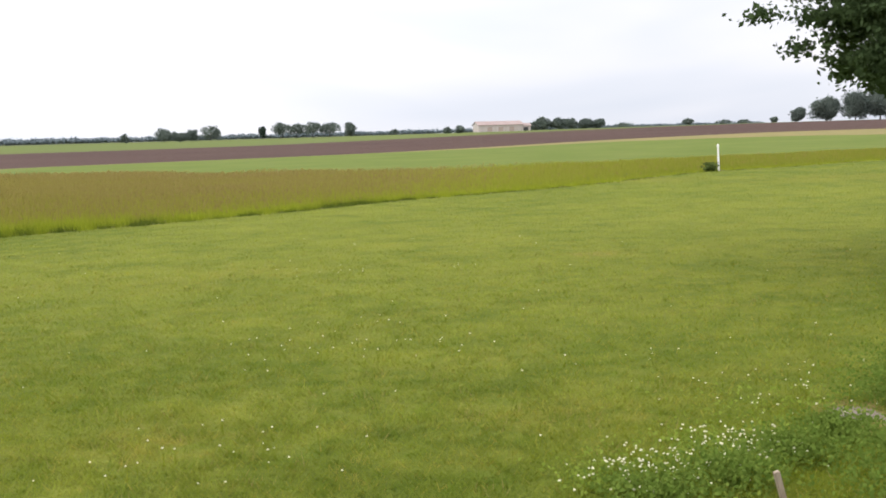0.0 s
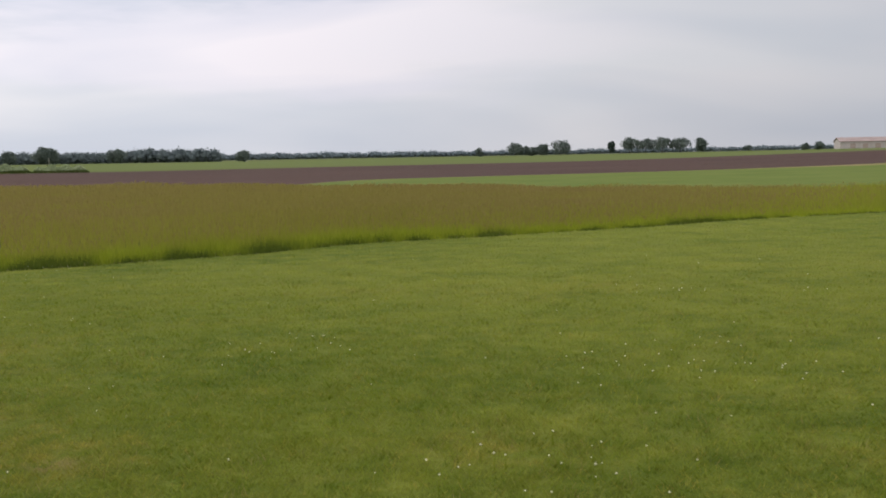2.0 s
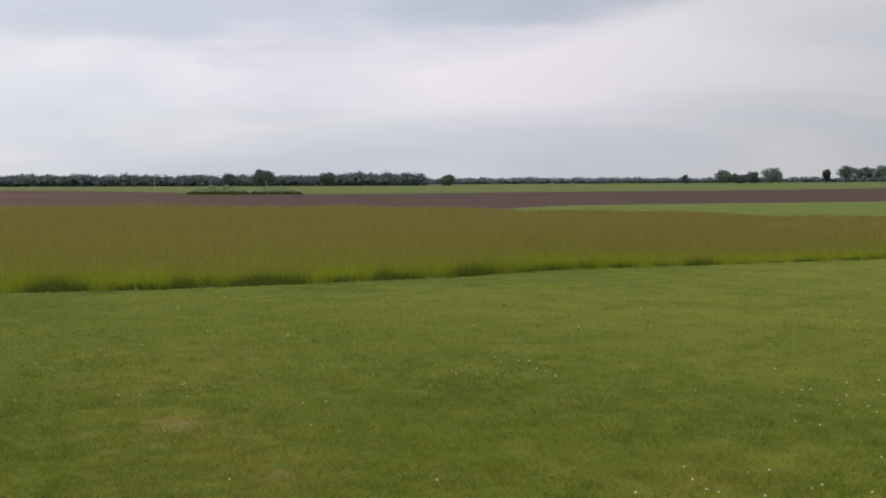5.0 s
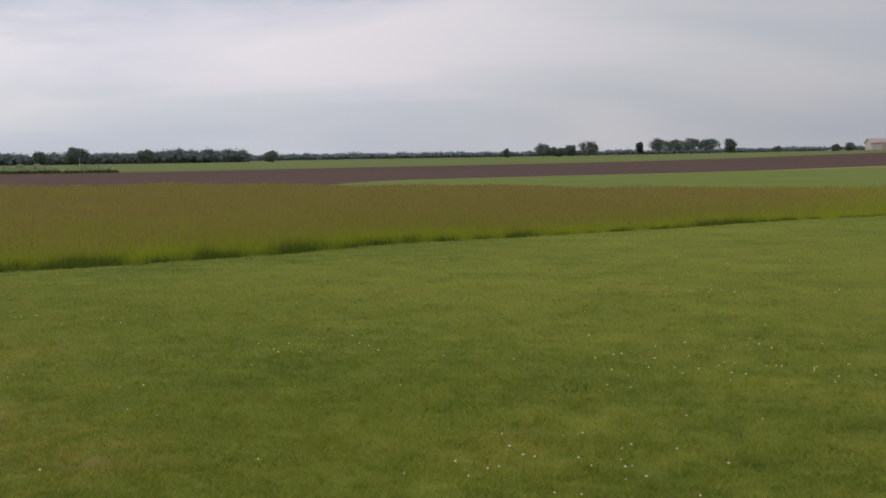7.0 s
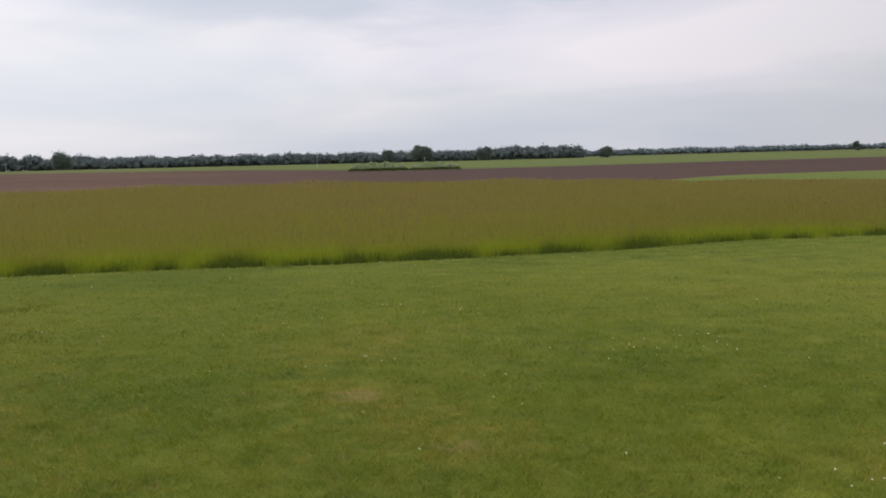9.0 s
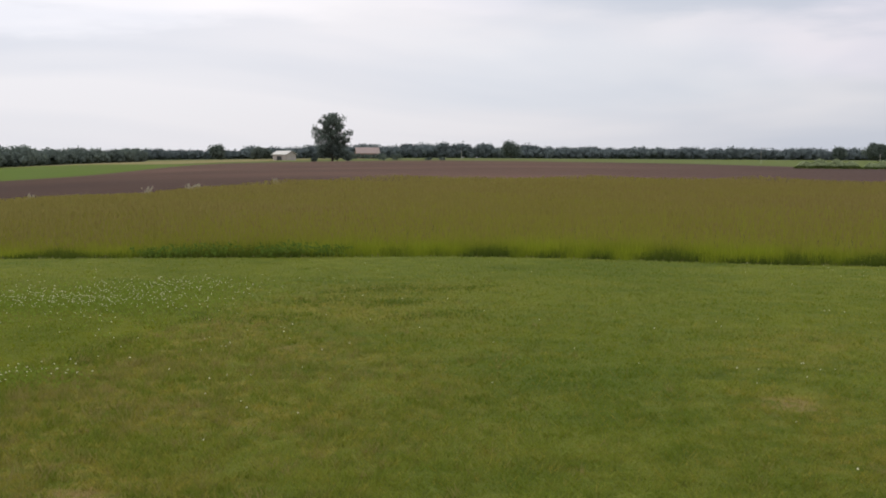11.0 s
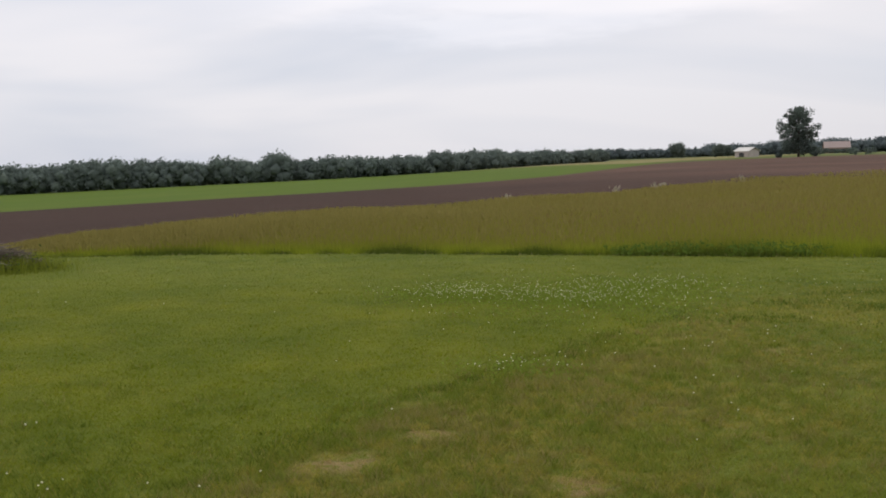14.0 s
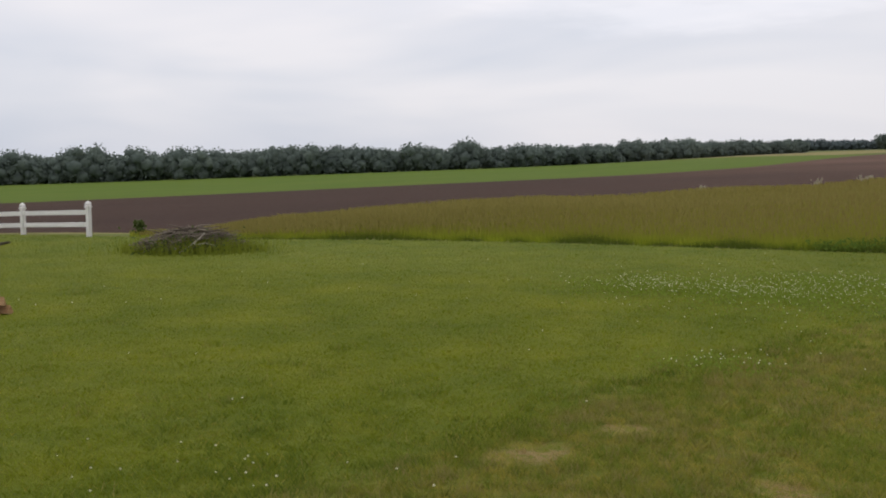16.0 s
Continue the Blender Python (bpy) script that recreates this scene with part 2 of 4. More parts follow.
c = s.mix(s.noise(0.08, 5), (0.065, 0.112, 0.013), (0.125, 0.148, 0.027))
c = s.mix(s.math("MULTIPLY", s.noise(0.4, 4, 0.5, (0.1, 1.5, 1, 40)), 0.4), c, (0.115, 0.145, 0.03))
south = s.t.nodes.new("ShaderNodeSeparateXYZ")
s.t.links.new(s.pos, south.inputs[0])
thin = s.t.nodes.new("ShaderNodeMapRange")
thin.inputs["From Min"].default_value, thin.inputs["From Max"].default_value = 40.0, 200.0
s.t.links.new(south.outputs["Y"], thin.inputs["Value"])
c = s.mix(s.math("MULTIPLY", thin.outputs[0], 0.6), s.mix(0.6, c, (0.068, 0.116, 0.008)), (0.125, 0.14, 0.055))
CROP = s.done(c)
s = Shade("far grassland", 0.95, 0.05)
FAR = s.done(s.mix(s.noise(0.01, 5), (0.07, 0.10, 0.03), (0.13, 0.135, 0.055)))


def leaf_mat(name, a, b, c, through=0.4):
    s = Shade(name, 0.85, 0.04)
    col = s.mix(s.island(), a, b)
    col = s.mix(s.noise(0.35, 3), col, c)
    col = s.mix(s.math("MULTIPLY", s.attribute("tone")[0], 0.6), col, tuple(0.6 * q for q in a))
    return s.done(s.mix(s.math("MULTIPLY", s.noise(0.09, 2), 0.5), col, a), through)


LEAF_NEAR = leaf_mat("near leaves", (0.04, 0.065, 0.026), (0.10, 0.14, 0.055), (0.065, 0.095, 0.04), 0.35)
# far foliage is paler and bluer: distance haze is put into these four colours
LEAF_FAR_HAZED = leaf_mat("hazed tree leaves", (0.105, 0.132, 0.118), (0.205, 0.24, 0.185), (0.135, 0.168, 0.145))
LEAF_WOOD_HAZED = leaf_mat("wood leaves", (0.148, 0.184, 0.166), (0.210, 0.252, 0.190), (0.168, 0.208, 0.180), 0.3)
LEAF_MIDDLE_HAZED = leaf_mat("hazed far wood leaves", (0.135, 0.166, 0.172), (0.190, 0.222, 0.200), (0.150, 0.185, 0.182), 0.3)
LEAF_HAZY = leaf_mat("hazed distant leaves", (0.165, 0.205, 0.225), (0.22, 0.26, 0.262), (0.19, 0.23, 0.24), 0.2)
LEAF_PINE = leaf_mat("pine needles", (0.035, 0.052, 0.042), (0.07, 0.095, 0.07), (0.05, 0.07, 0.055), 0.2)
LEAF_WEED = leaf_mat("weed leaves", (0.10, 0.165, 0.025), (0.20, 0.26, 0.05), (0.14, 0.20, 0.035), 0.4)
LEAF_BRUSH = leaf_mat("brush leaves", (0.06, 0.09, 0.025), (0.13, 0.17, 0.045), (0.09, 0.12, 0.035))
CLOVER_LEAF = leaf_mat("clover leaves", (0.17, 0.24, 0.03), (0.31, 0.37, 0.07), (0.23, 0.30, 0.05))
PALE_GRASS = leaf_mat("pale grass", (0.30, 0.35, 0.20), (0.46, 0.48, 0.32), (0.26, 0.32, 0.16), 0.2)
PLUME = leaf_mat("pale plumes", (0.36, 0.32, 0.24), (0.52, 0.48, 0.38), (0.42, 0.38, 0.28), 0.2)
PETAL = leaf_mat("clover petals", (0.70, 0.66, 0.44), (0.84, 0.81, 0.62), (0.76, 0.72, 0.52), 0.15)
s = Shade("bark", 0.9, 0.1)
g = s.noise(6, 5, 0.6, (4, 4, 0.6))
s.bump(g, 0.03, 0.8)
BARK = s.done(s.mix(g, (0.05, 0.04, 0.032), (0.13, 0.105, 0.08)))
s = Shade("grey twigs", 0.9, 0.1)
TWIG = s.done(s.mix(s.island(), (0.09, 0.07, 0.055), (0.25, 0.21, 0.165)))
s = Shade("bleached branch", 0.8, 0.1)
BLEACHED = s.done(s.mix(s.noise(8, 4), (0.34, 0.29, 0.23), (0.52, 0.47, 0.40)))
s = Shade("split wood", 0.8, 0.1)
SPLIT = s.done(s.mix(s.noise(9, 4, 0.6, (1, 1, 8)), (0.26, 0.15, 0.07), (0.42, 0.27, 0.14)))
s = Shade("white vinyl", 0.45, 0.4)
VINYL = s.done(s.mix(s.noise(2.5, 4), (0.86, 0.83, 0.81), (0.76, 0.74, 0.71)))
s = Shade("barn cladding", 0.6, 0.3)
CLADDING = s.done(s.mix(s.noise(0.5, 3, 0.5, (1, 1, 0.2)), (0.43, 0.375, 0.345), (0.52, 0.46, 0.43)))
s = Shade("metal roof", 0.5, 0.4)
ROOF = s.done(s.mix(s.noise(0.3, 3), (0.25, 0.18, 0.16), (0.32, 0.24, 0.215)))
s = Shade("pale roof", 0.5, 0.4)
PALE_ROOF = s.done(s.mix(s.noise(0.3, 3), (0.38, 0.36, 0.33), (0.46, 0.44, 0.41)))
s = Shade("red shingles", 0.85, 0.1)
RED_ROOF = s.done(s.mix(s.noise(1.2, 3), (0.32, 0.25, 0.225), (0.39, 0.315, 0.29)))
s = Shade("dull render", 0.8, 0.1)
RENDERED = s.done(s.mix(s.noise(0.8, 3), (0.30, 0.22, 0.18), (0.38, 0.29, 0.24)))
s = Shade("sheet door", 0.6, 0.3)
DOOR = s.done(s.mix(s.noise(0.8, 3), (0.355, 0.275, 0.23), (0.43, 0.345, 0.29)))
s = Shade("dark opening", 0.5, 0.3)
DARK = s.done(s.mix(s.noise(1.0), (0.035, 0.037, 0.04), (0.06, 0.06, 0.06)))
s = Shade("weathered wood", 0.85, 0.1)
g = s.noise(12, 4, 0.6, (6, 6, 0.5))
s.bump(g, 0.004, 0.7)
WOOD = s.done(s.mix(g, (0.22, 0.17, 0.12), (0.40, 0.33, 0.25)))
s = Shade("bed soil", 0.85, 0.2)
g = s.noise(9, 5)
s.bump(g, 0.01, 0.8)
BED_SOIL = s.done(s.mix(g, (0.14, 0.11, 0.09), (0.24, 0.20, 0.17)))

# ---- helpers of this scene ----
rng = np.random.default_rng(7)


def spot(turn, far):
    """Plan place at a bearing (degrees to the left of north) and a distance."""
    a = np.radians(turn)
    return -far * np.sin(a), far * np.cos(a)


def profile(pairs, blur=2.5):
    """A smooth function of the bearing from a few (bearing, value) pairs."""
    q = np.arange(-180, 541, 1.0)
    p = np.array(pairs, float)
    x = np.r_[p[:, 0], p[0, 0] + 360]
    y = np.r_[p[:, 1], p[0, 1]]
    v = np.interp(np.where(q < x[0], q + 360, np.where(q > x[-1], q - 360, q)), x, y)
    w = np.exp(-0.5 * (np.arange(-12, 13) / blur) ** 2)
    v = np.convolve(np.pad(v, 12, mode="wrap"), w / w.sum(), "valid")
    return lambda turn: np.interp(turn, q, v)


# how far the land falls away (or, below nought, rises) by bearing
fall = profile([(-35, -3.8), (-17, -3.3), (-9, -2.7), (-2.6, -2.2), (3, -1.1), (8, -0.7), (13, -0.4), (30, -0.1), (40, -0.4), (47, -0.9),
                (58, -1.4), (65, -1.0), (70, 0.0), (75, 1.0), (80, 3.2), (85, 5.2), (93, 7.0), (103, 9.3), (113, 10.8), (130, 11), (220, 3)])
lawn_end = profile([(-35, 54), (-21.5, 44.5), (-17, 40), (-13, 38.2), (-11, 35.6), (-7.5, 32.3), (-4, 30.4), (3, 27.6), (7, 25.4), (15.4, 22.8),
                    (22, 21.7), (27, 19.9), (35.5, 18.8), (42, 18.4), (58, 19), (67, 18.9), (77, 19.4), (85, 20.3), (93, 21.3), (101, 22.2),
                    (106, 23.3), (109, 25), (113, 26.6), (125, 29), (180, 32), (260, 40)], 1.0)
tall_end = profile([(-35, 66), (-21, 56), (-13, 50), (-9, 48), (-2.6, 44), (5, 42), (11, 43), (21, 43), (28, 45), (33, 50), (44, 52), (58, 50),
                    (67, 44), (73, 38), (78, 36), (85, 34), (90, 30), (97, 26), (103, 24.2), (106, 23.9), (109, 25.3), (113, 26.9), (125, 29.4),
                    (180, 32.4), (260, 40.4)], 1.2)
strip_end = profile([(-35, 84), (-25, 88), (-17, 95), (-9, 95), (-2.6, 86), (3, 88), (13, 84), (22, 79), (26, 66), (29, 48), (33, 50.5), (44, 52.5),
                     (58, 50.5), (67, 44.5), (73, 38.5), (78, 36.5), (85, 34.5), (90, 30.5), (97, 26.5), (103, 24.7), (106, 24.4), (109, 25.8),
                     (113, 27.4), (125, 29.9), (180, 32.9), (260, 41)], 1.2)
stubble_end = profile([(-35, 122), (-17, 120), (-9, 106), (-2.6, 91), (3, 88.6), (13, 84.6), (22, 79.6), (26, 66.6), (29, 48.6), (33, 51), (44, 53),
                       (58, 51), (67, 45), (73, 39), (78, 37), (85, 35), (90, 31), (97, 27), (103, 25.2), (106, 24.9), (109, 26.3), (113, 27.9),
                       (125, 30.4), (180, 33.4), (260, 42)], 1.2)
soil_end = profile([(-35, 420), (-17, 400), (-12, 360), (-9, 310), (-2.6, 250), (3, 230), (9, 203), (24, 190), (35, 172), (41, 198), (47, 250), (58, 320),
                    (64, 300), (70, 290), (72, 220), (74, 160), (76, 132), (80, 126), (85, 130), (103, 122), (113, 118), (130, 118), (220, 200)], 1.0)
crop_end = profile([(-35, 560), (-5, 620), (15, 760), (58, 760), (70, 640), (75, 520), (80, 430), (90, 385), (113, 385), (130, 385), (220, 600)], 2.0)
grass_high = profile([(-35, 0.10), (-13, 0.17), (0, 0.32), (11, 0.5), (21, 0.64), (28, 0.72), (60, 0.74), (70, 0.68), (80, 0.54), (97, 0.48), (102, 0.34), (106, 0.15),
                      (130, 0.15), (260, 0.3)])


def land(x, y):
    """Height of the land."""
    far = np.hypot(x, y)
    turn = np.degrees(np.arctan2(-x, y))
    return -fall(turn) * (1 - np.exp(-np.maximum(far - 22, 0) / 300)) * np.clip((far - 22) / 12, 0, 1)


def waves(x, y, size, seed):
    """Smooth random field, about -1 to 1."""
    r = np.random.default_rng(seed)
    v = 0
    for k in range(7):
        a, ph, f = r.uniform(0, 6.28), r.uniform(0, 6.28), r.uniform(0.6, 1.7) * 2 * math.pi / size
        v = v + np.sin(f * (x * math.cos(a) + y * math.sin(a)) + ph)
    return v / 3.2


def mesh_object(name, verts, faces, mat, parent=None, tones=None, smooth=False):
    """verts (n, 3), faces (m, 3 or 4)."""
    verts, faces = np.asarray(verts, np.float32), np.asarray(faces, np.int32)
    k = faces.shape[1]
    me = bpy.data.meshes.new(name)
    me.vertices.add(len(verts))
    me.vertices.foreach_set("co", verts.ravel())
    me.loops.add(faces.size)
    me.loops.foreach_set("vertex_index", faces.ravel())
    me.polygons.add(len(faces))
    me.polygons.foreach_set("loop_start", np.arange(0, faces.size, k, dtype=np.int32))
    if tones is not None:
        at = me.attributes.new("tone", "FLOAT_COLOR", "POINT")
        at.data.foreach_set("color", np.asarray(tones, np.float32).ravel())
    me.update(calc_edges=True)
    if smooth:
        me.polygons.foreach_set("use_smooth", np.ones(len(faces), bool))
    me.materials.append(mat)
    ob = new(name, me)
    ob.parent = parent
    return ob


def part(name, bm, mat, parent, label=""):
    me = bpy.data.meshes.new(name)
    bm.to_mesh(me)
    bm.free()
    me.materials.append(mat)
    ob = new(name, me)
    ob.parent = parent
    return tagged(ob, label)


def empty(name, x, y, z, turn=0):
    ob = new(name)
    ob.matrix_world = pose(x, y, z, 0, 0, turn)
    return ob


def box(bm, x0, y0, z0, x1, y1, z1, bevel=0.0):
    m = Matrix.Translation(((x0 + x1) / 2, (y0 + y1) / 2, (z0 + z1) / 2)) @ Matrix.Diagonal((x1 - x0, y1 - y0, z1 - z0, 1))
    made = bmesh.ops.create_cube(bm, size=1, matrix=m)["verts"]
    if bevel:
        edges = list({e for v in made for e in v.link_edges})
        bmesh.ops.bevel(bm, geom=edges, offset=bevel, segments=2, affect="EDGES")


def sheet(name, mat, turns, inner, outer, rings, label, power=1.0, tones=None, lower=0.0, category="field"):
    u = np.linspace(0, 1, rings) ** power
    T = np.asarray(turns)[:, None] + 0 * u
    d = inner(T) + (outer(T) - inner(T)) * u
    x, y = spot(T, d)
    z = land(x, y) - lower
    v = np.stack([x, y, z], -1).reshape(-1, 3)
    i, j = np.meshgrid(np.arange(len(turns) - 1), np.arange(rings - 1), indexing="ij")
    q = (i * rings + j).ravel()
    f = np.stack([q, q + rings, q + rings + 1, q + 1], -1)
    ob = mesh_object(name, v, f, mat, tones=tones(v[:, 0], v[:, 1]) if tones else None, smooth=True)
    return tagged(ob, label, category, kind="structure")


# ---- the ground ----
VIEW = np.arange(-34, 128.01, 0.5)
ROUND = np.r_[VIEW, np.arange(132, 326, 4), 326.0]
DRY = [(-11.2, 6.0, 0.9, 0.5), (-11.6, 5.6, 0.5, 0.5), (6.3, 33.5, 1.2, 0.6), (10.0, 31.5, 1.4, 0.4), (12.5, 32, 1.5, 0.5), (-6.3, 0.5, 0.7, 0.8), (-6.9, 1.0, 0.7, 0.6), (-8.0, 1.7, 0.7, 0.45), (-7.4, 2.5, 0.8, 0.8), (-8.7, 2.5, 0.6, 0.6), (-9.8, 3.6, 0.7, 0.8),
       (-9.0, 4.1, 0.5, 0.9), (-12.6, 6.5, 0.7, 0.6), (-12.4, 7.7, 0.7, 0.5), (-7.0, 3.7, 0.9, 0.5), (-5.7, 1.5, 0.8, 0.7), (-10.8, 5.2, 0.9, 0.5),
       (-7.1, 8.4, 0.6, 0.7), (-5.4, 6.2, 0.45, 0.9), (-4.0, 5.4, 0.5, 0.6), (-6.7, 7.3, 0.5, 0.7), (-4.6, 5.7, 0.5, 0.5),
       (1.9, 15.05, 0.35, 1.1), (-1.7, 6.3, 0.4, 0.6), (0.5, 6.7, 0.5, 0.45), (-3.4, 13.2, 0.7, 0.35), (-2.4, 14.2, 0.7, 0.35), (-5.3, 12.9, 0.6, 0.3)]
BARE = [(-9.1, 4.15, 0.18, 0.7), (-6.95, 1.0, 0.2, 0.9), (-6.4, 0.42, 0.3, 0.9), (-5.72, 1.53, 0.2, 1.0), (-9.9, 3.65, 0.22, 0.5),
        (-5.36, 6.15, 0.26, 0.8), (-3.97, 5.36, 0.18, 0.75), (-6.72, 8.33, 0.2, 0.5), (2.2, 6.5, 0.3, 1.0), (2.5, 6.15, 0.25, 0.9), (1.9, 15.05, 0.2, 0.5), (1.6, 15.0, 0.2, 0.4)]
LUSH = [(-10.6, 2.8, 1.2, 0.6), (-11.5, -1, 4.0, 0.75), (-15, 1, 4.0, 0.6), (-12, 9.5, 2.5, 0.45), (-7.6, 11.5, 2.2, 0.4),
        (-3.2, 6.6, 1.2, 0.35), (1.7, 5.6, 1.0, 0.9), (-9, 6.2, 1.2, 0.3), (-16, 6, 2, 0.6)]


YELLOW = [(-4, 13, 3.6, 0.9), (0.5, 13.5, 3.2, 0.7), (4, 18, 5, 0.8), (-2, 19, 4, 0.8), (-7, 14, 2.2, 0.5), (9, 26, 8, 0.8), (-17, -2, 3.5, 0.5), (-1.7, 6.2, 0.7, 0.7),
          (-3, 24, 4, 0.7), (0.6, 9.5, 1.6, 0.3)]


def spots(x, y, table, seed):
    v = 0 * x
    wob = 1 + 0.45 * waves(x, y, 0.7, seed) + 0.35 * waves(x, y, 0.25, seed + 1)
    for cx, cy, r, amp in table:
        v = v + amp * np.exp(-((x - cx) ** 2 + (y - cy) ** 2) / (r * r) * np.clip(wob, 0.3, 3))
    return np.clip(v, 0, 1)


def lawn_tones(x, y):
    # the mown edge between the greener turf and the worn way
    along, past = ((x + 6.6) * -4.0 + (y + 0.2) * 3.6) / 5.38, (x + 6.6) * -0.67 + (y + 0.2) * -0.74
    turf = 0.65 / (1 + np.exp(-np.clip((past + 0.25 * waves(x, y, 1.2, 15)) / 0.12, -30, 30))) * np.clip((7 - along) / 2, 0, 1)
    turf = turf * np.clip((along + 5) / 4, 0, 1) * (0.8 + 0.3 * waves(x, y, 2.5, 17))
    dry = np.clip(spots(x, y, DRY, 3) * (0.75 + 0.5 * waves(x, y, 0.35, 5)) + 0.16 * np.clip(waves(x, y, 1.1, 9), 0, 1), 0, 1)
    worn = np.clip(-past / 0.3, 0, 1) * np.clip((4.0 + past) / 3.2, 0, 1) * np.clip((along + 4) / 3, 0, 1) * np.clip((9 - along) / 4, 0, 1)
    dry = np.clip(dry + worn * np.clip(0.45 + 0.5 * waves(x, y, 1.6, 43) + 0.3 * waves(x, y, 0.5, 45), 0, 1), 0, 1)
    bare = np.clip(spots(x, y, BARE, 11) * 1.6 - 0.45, 0, 1)
    return np.stack([0.8 * dry * (1 - turf), np.clip(spots(x, y, LUSH, 13) * 0.8 + turf, 0, 1), bare, spots(x, y, YELLOW, 19)], -1)


tagged(sheet("ground", FAR, ROUND, lambda t: 0 * t + 2.0, lambda t: 0 * t + 4600, 160, "wide flat farmland reaching the horizon", 2.6, lower=0.08, category="ground"))
sheet("lawn", LAWN, np.r_[np.arange(-34, 128.01, 0.3), np.arange(130, 326.1, 2)], lambda t: 0 * t + 0.002, lawn_end, 190,
      "mown green lawn with dry patches and white clover", 1.0, lawn_tones, category="lawn")
sheet("meadow_floor", MEADOW_FLOOR, ROUND, lawn_end, tall_end, 12, "matted ground under tall meadow grass", category="ground")
sheet("green_field", STRIP, ROUND, tall_end, strip_end, 14, "strip of short green crop behind the meadow")
sheet("stubble_field", STUBBLE, ROUND, strip_end, stubble_end, 6, "strip of dry yellow stubble beside ploughed earth")
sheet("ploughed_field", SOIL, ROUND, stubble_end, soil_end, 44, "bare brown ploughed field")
share = profile([(-35, 1), (60, 1), (64, 0.6), (67, 0.2), (72, 0.2), (75, 0.6), (78, 0.9), (82, 1), (220, 1)], 1.0)
rise_end = lambda t: soil_end(t) + (crop_end(t) - soil_end(t)) * share(t)
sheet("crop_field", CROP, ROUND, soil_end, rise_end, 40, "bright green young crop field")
sheet("pale_field", STUBBLE, np.arange(58, 84.1, 0.5), rise_end, crop_end, 20, "pale dry field on a low rise")

# ---- grasses ----


def blades(name, mat, x, y, z, high, wide, lean, tones, label, tips=None):
    """One thin triangle a blade."""
    n = len(x)
    a, b = rng.uniform(0, 6.283, n), rng.uniform(0, 6.283, n)
    hx, hy = np.cos(a) * wide / 2, np.sin(a) * wide / 2
    v = np.empty((n, 3, 3), np.float32)
    v[:, 0] = np.stack([x - hx, y - hy, z], -1)
    v[:, 1] = np.stack([x + hx, y + hy, z], -1)
    v[:, 2] = np.stack([x + np.cos(b) * lean * high, y + np.sin(b) * lean * high, z + high], -1)
    tones = np.repeat(np.asarray(tones, float)[:, None], 3, axis=1)
    if tips is not None:
        tones[:, 2] = tips
    ob = mesh_object(name, v.reshape(-1, 3), np.arange(3 * n).reshape(n, 3), mat, tones=tones.reshape(-1, 4))
    return tagged(ob, label, "grass", kind="stuff")


def scatter(n, t0, t1, inner, outer):
    t = rng.uniform(t0, t1, n)
    i, o = inner(t), outer(t)
    d = np.sqrt(i * i + (o * o - i * i) * rng.uniform(0, 1, n))
    x, y = spot(t, d)
    return t, d, x, y


t = rng.uniform(-30, 122, 540000) + rng.normal(0, 4, 540000)
d = 4.6 * (lawn_end(t) / 4.6) ** rng.uniform(0, 1, len(t))
t = np.r_[t, rng.uniform(-30, 122, 120000) + rng.normal(0, 6, 120000), rng.uniform(119, 333, 150000)]
d = np.r_[d, 4.6 * np.sqrt(rng.uniform(0.0, 1, 120000)), 30 * rng.uniform(0.0, 1, 150000) ** 0.8]
x, y = spot(t, d)
tn = lawn_tones(x, y)
high = rng.uniform(0.016, 0.05, len(x)) * np.clip(1 + 0.35 * waves(x, y, 0.8, 21) + 0.45 * waves(x, y, 0.22, 23), 0.4, 2.2) * (0.88 - 0.35 * tn[:, 1]) * np.clip(1.2 - d / 24, 0.45, 1)
tn[:, 0] = np.clip(tn[:, 0] + (rng.uniform(0, 1, len(x)) < 0.10 + 0.3 * tn[:, 0]) * 0.8, 0, 1)
keep = rng.uniform(0, 1, len(x)) > tn[:, 2] * 0.65
blades("lawn_grass", LAWN_BLADE, x[keep], y[keep], land(x, y)[keep], high[keep], (0.0034 + 0.0006 * d)[keep], 1.1, tn[keep], "short mown green lawn grass")

tt, dd = rng.uniform(-25, 116, 1300), 4.9 * (16 / 4.9) ** rng.uniform(0, 1, 1300)
wx, wy = spot(tt, dd)
keep = rng.uniform(0, 1, 1300) < 0.25 + 0.6 * (lawn_tones(wx, wy)[:, 0] > 0.15)
u = rng.uniform(-0.12, 1.0, 70)
wx = np.r_[wx[keep], -6.5 - 4.0 * u + rng.normal(0, 0.12, 70)]
wy = np.r_[wy[keep], -0.35 + 3.6 * u + rng.normal(0, 0.12, 70)]
wx, wy = np.repeat(wx, 26), np.repeat(wy, 26)
wx, wy = wx + rng.normal(0, 0.055, len(wx)), wy + rng.normal(0, 0.055, len(wx))
wt_tone = np.tile([[0.0, 0.2, 0.0, 1.0]], (len(wx), 1))
wt_tone[:, 0] = (rng.uniform(0, 1, len(wx)) < 0.2) * 0.9
# straw and green tufts on the worn way
n = 2000
u, side_way = np.clip(rng.normal(1.8, 2.4, n), -4.5, 8), 0.1 + np.abs(rng.normal(0, 1.5, n))
hx, hy = -6.6 - 0.743 * u + 0.67 * side_way, -0.2 + 0.669 * u + 0.74 * side_way
hx, hy = np.repeat(hx, 14), np.repeat(hy, 14)
hx, hy = hx + rng.normal(0, 0.03, len(hx)), hy + rng.normal(0, 0.03, len(hx))
straw = np.repeat((waves(hx[::14], hy[::14], 1.5, 41) + rng.normal(0, 0.5, n) > -0.15) * rng.uniform(0.4, 1, n), 14)
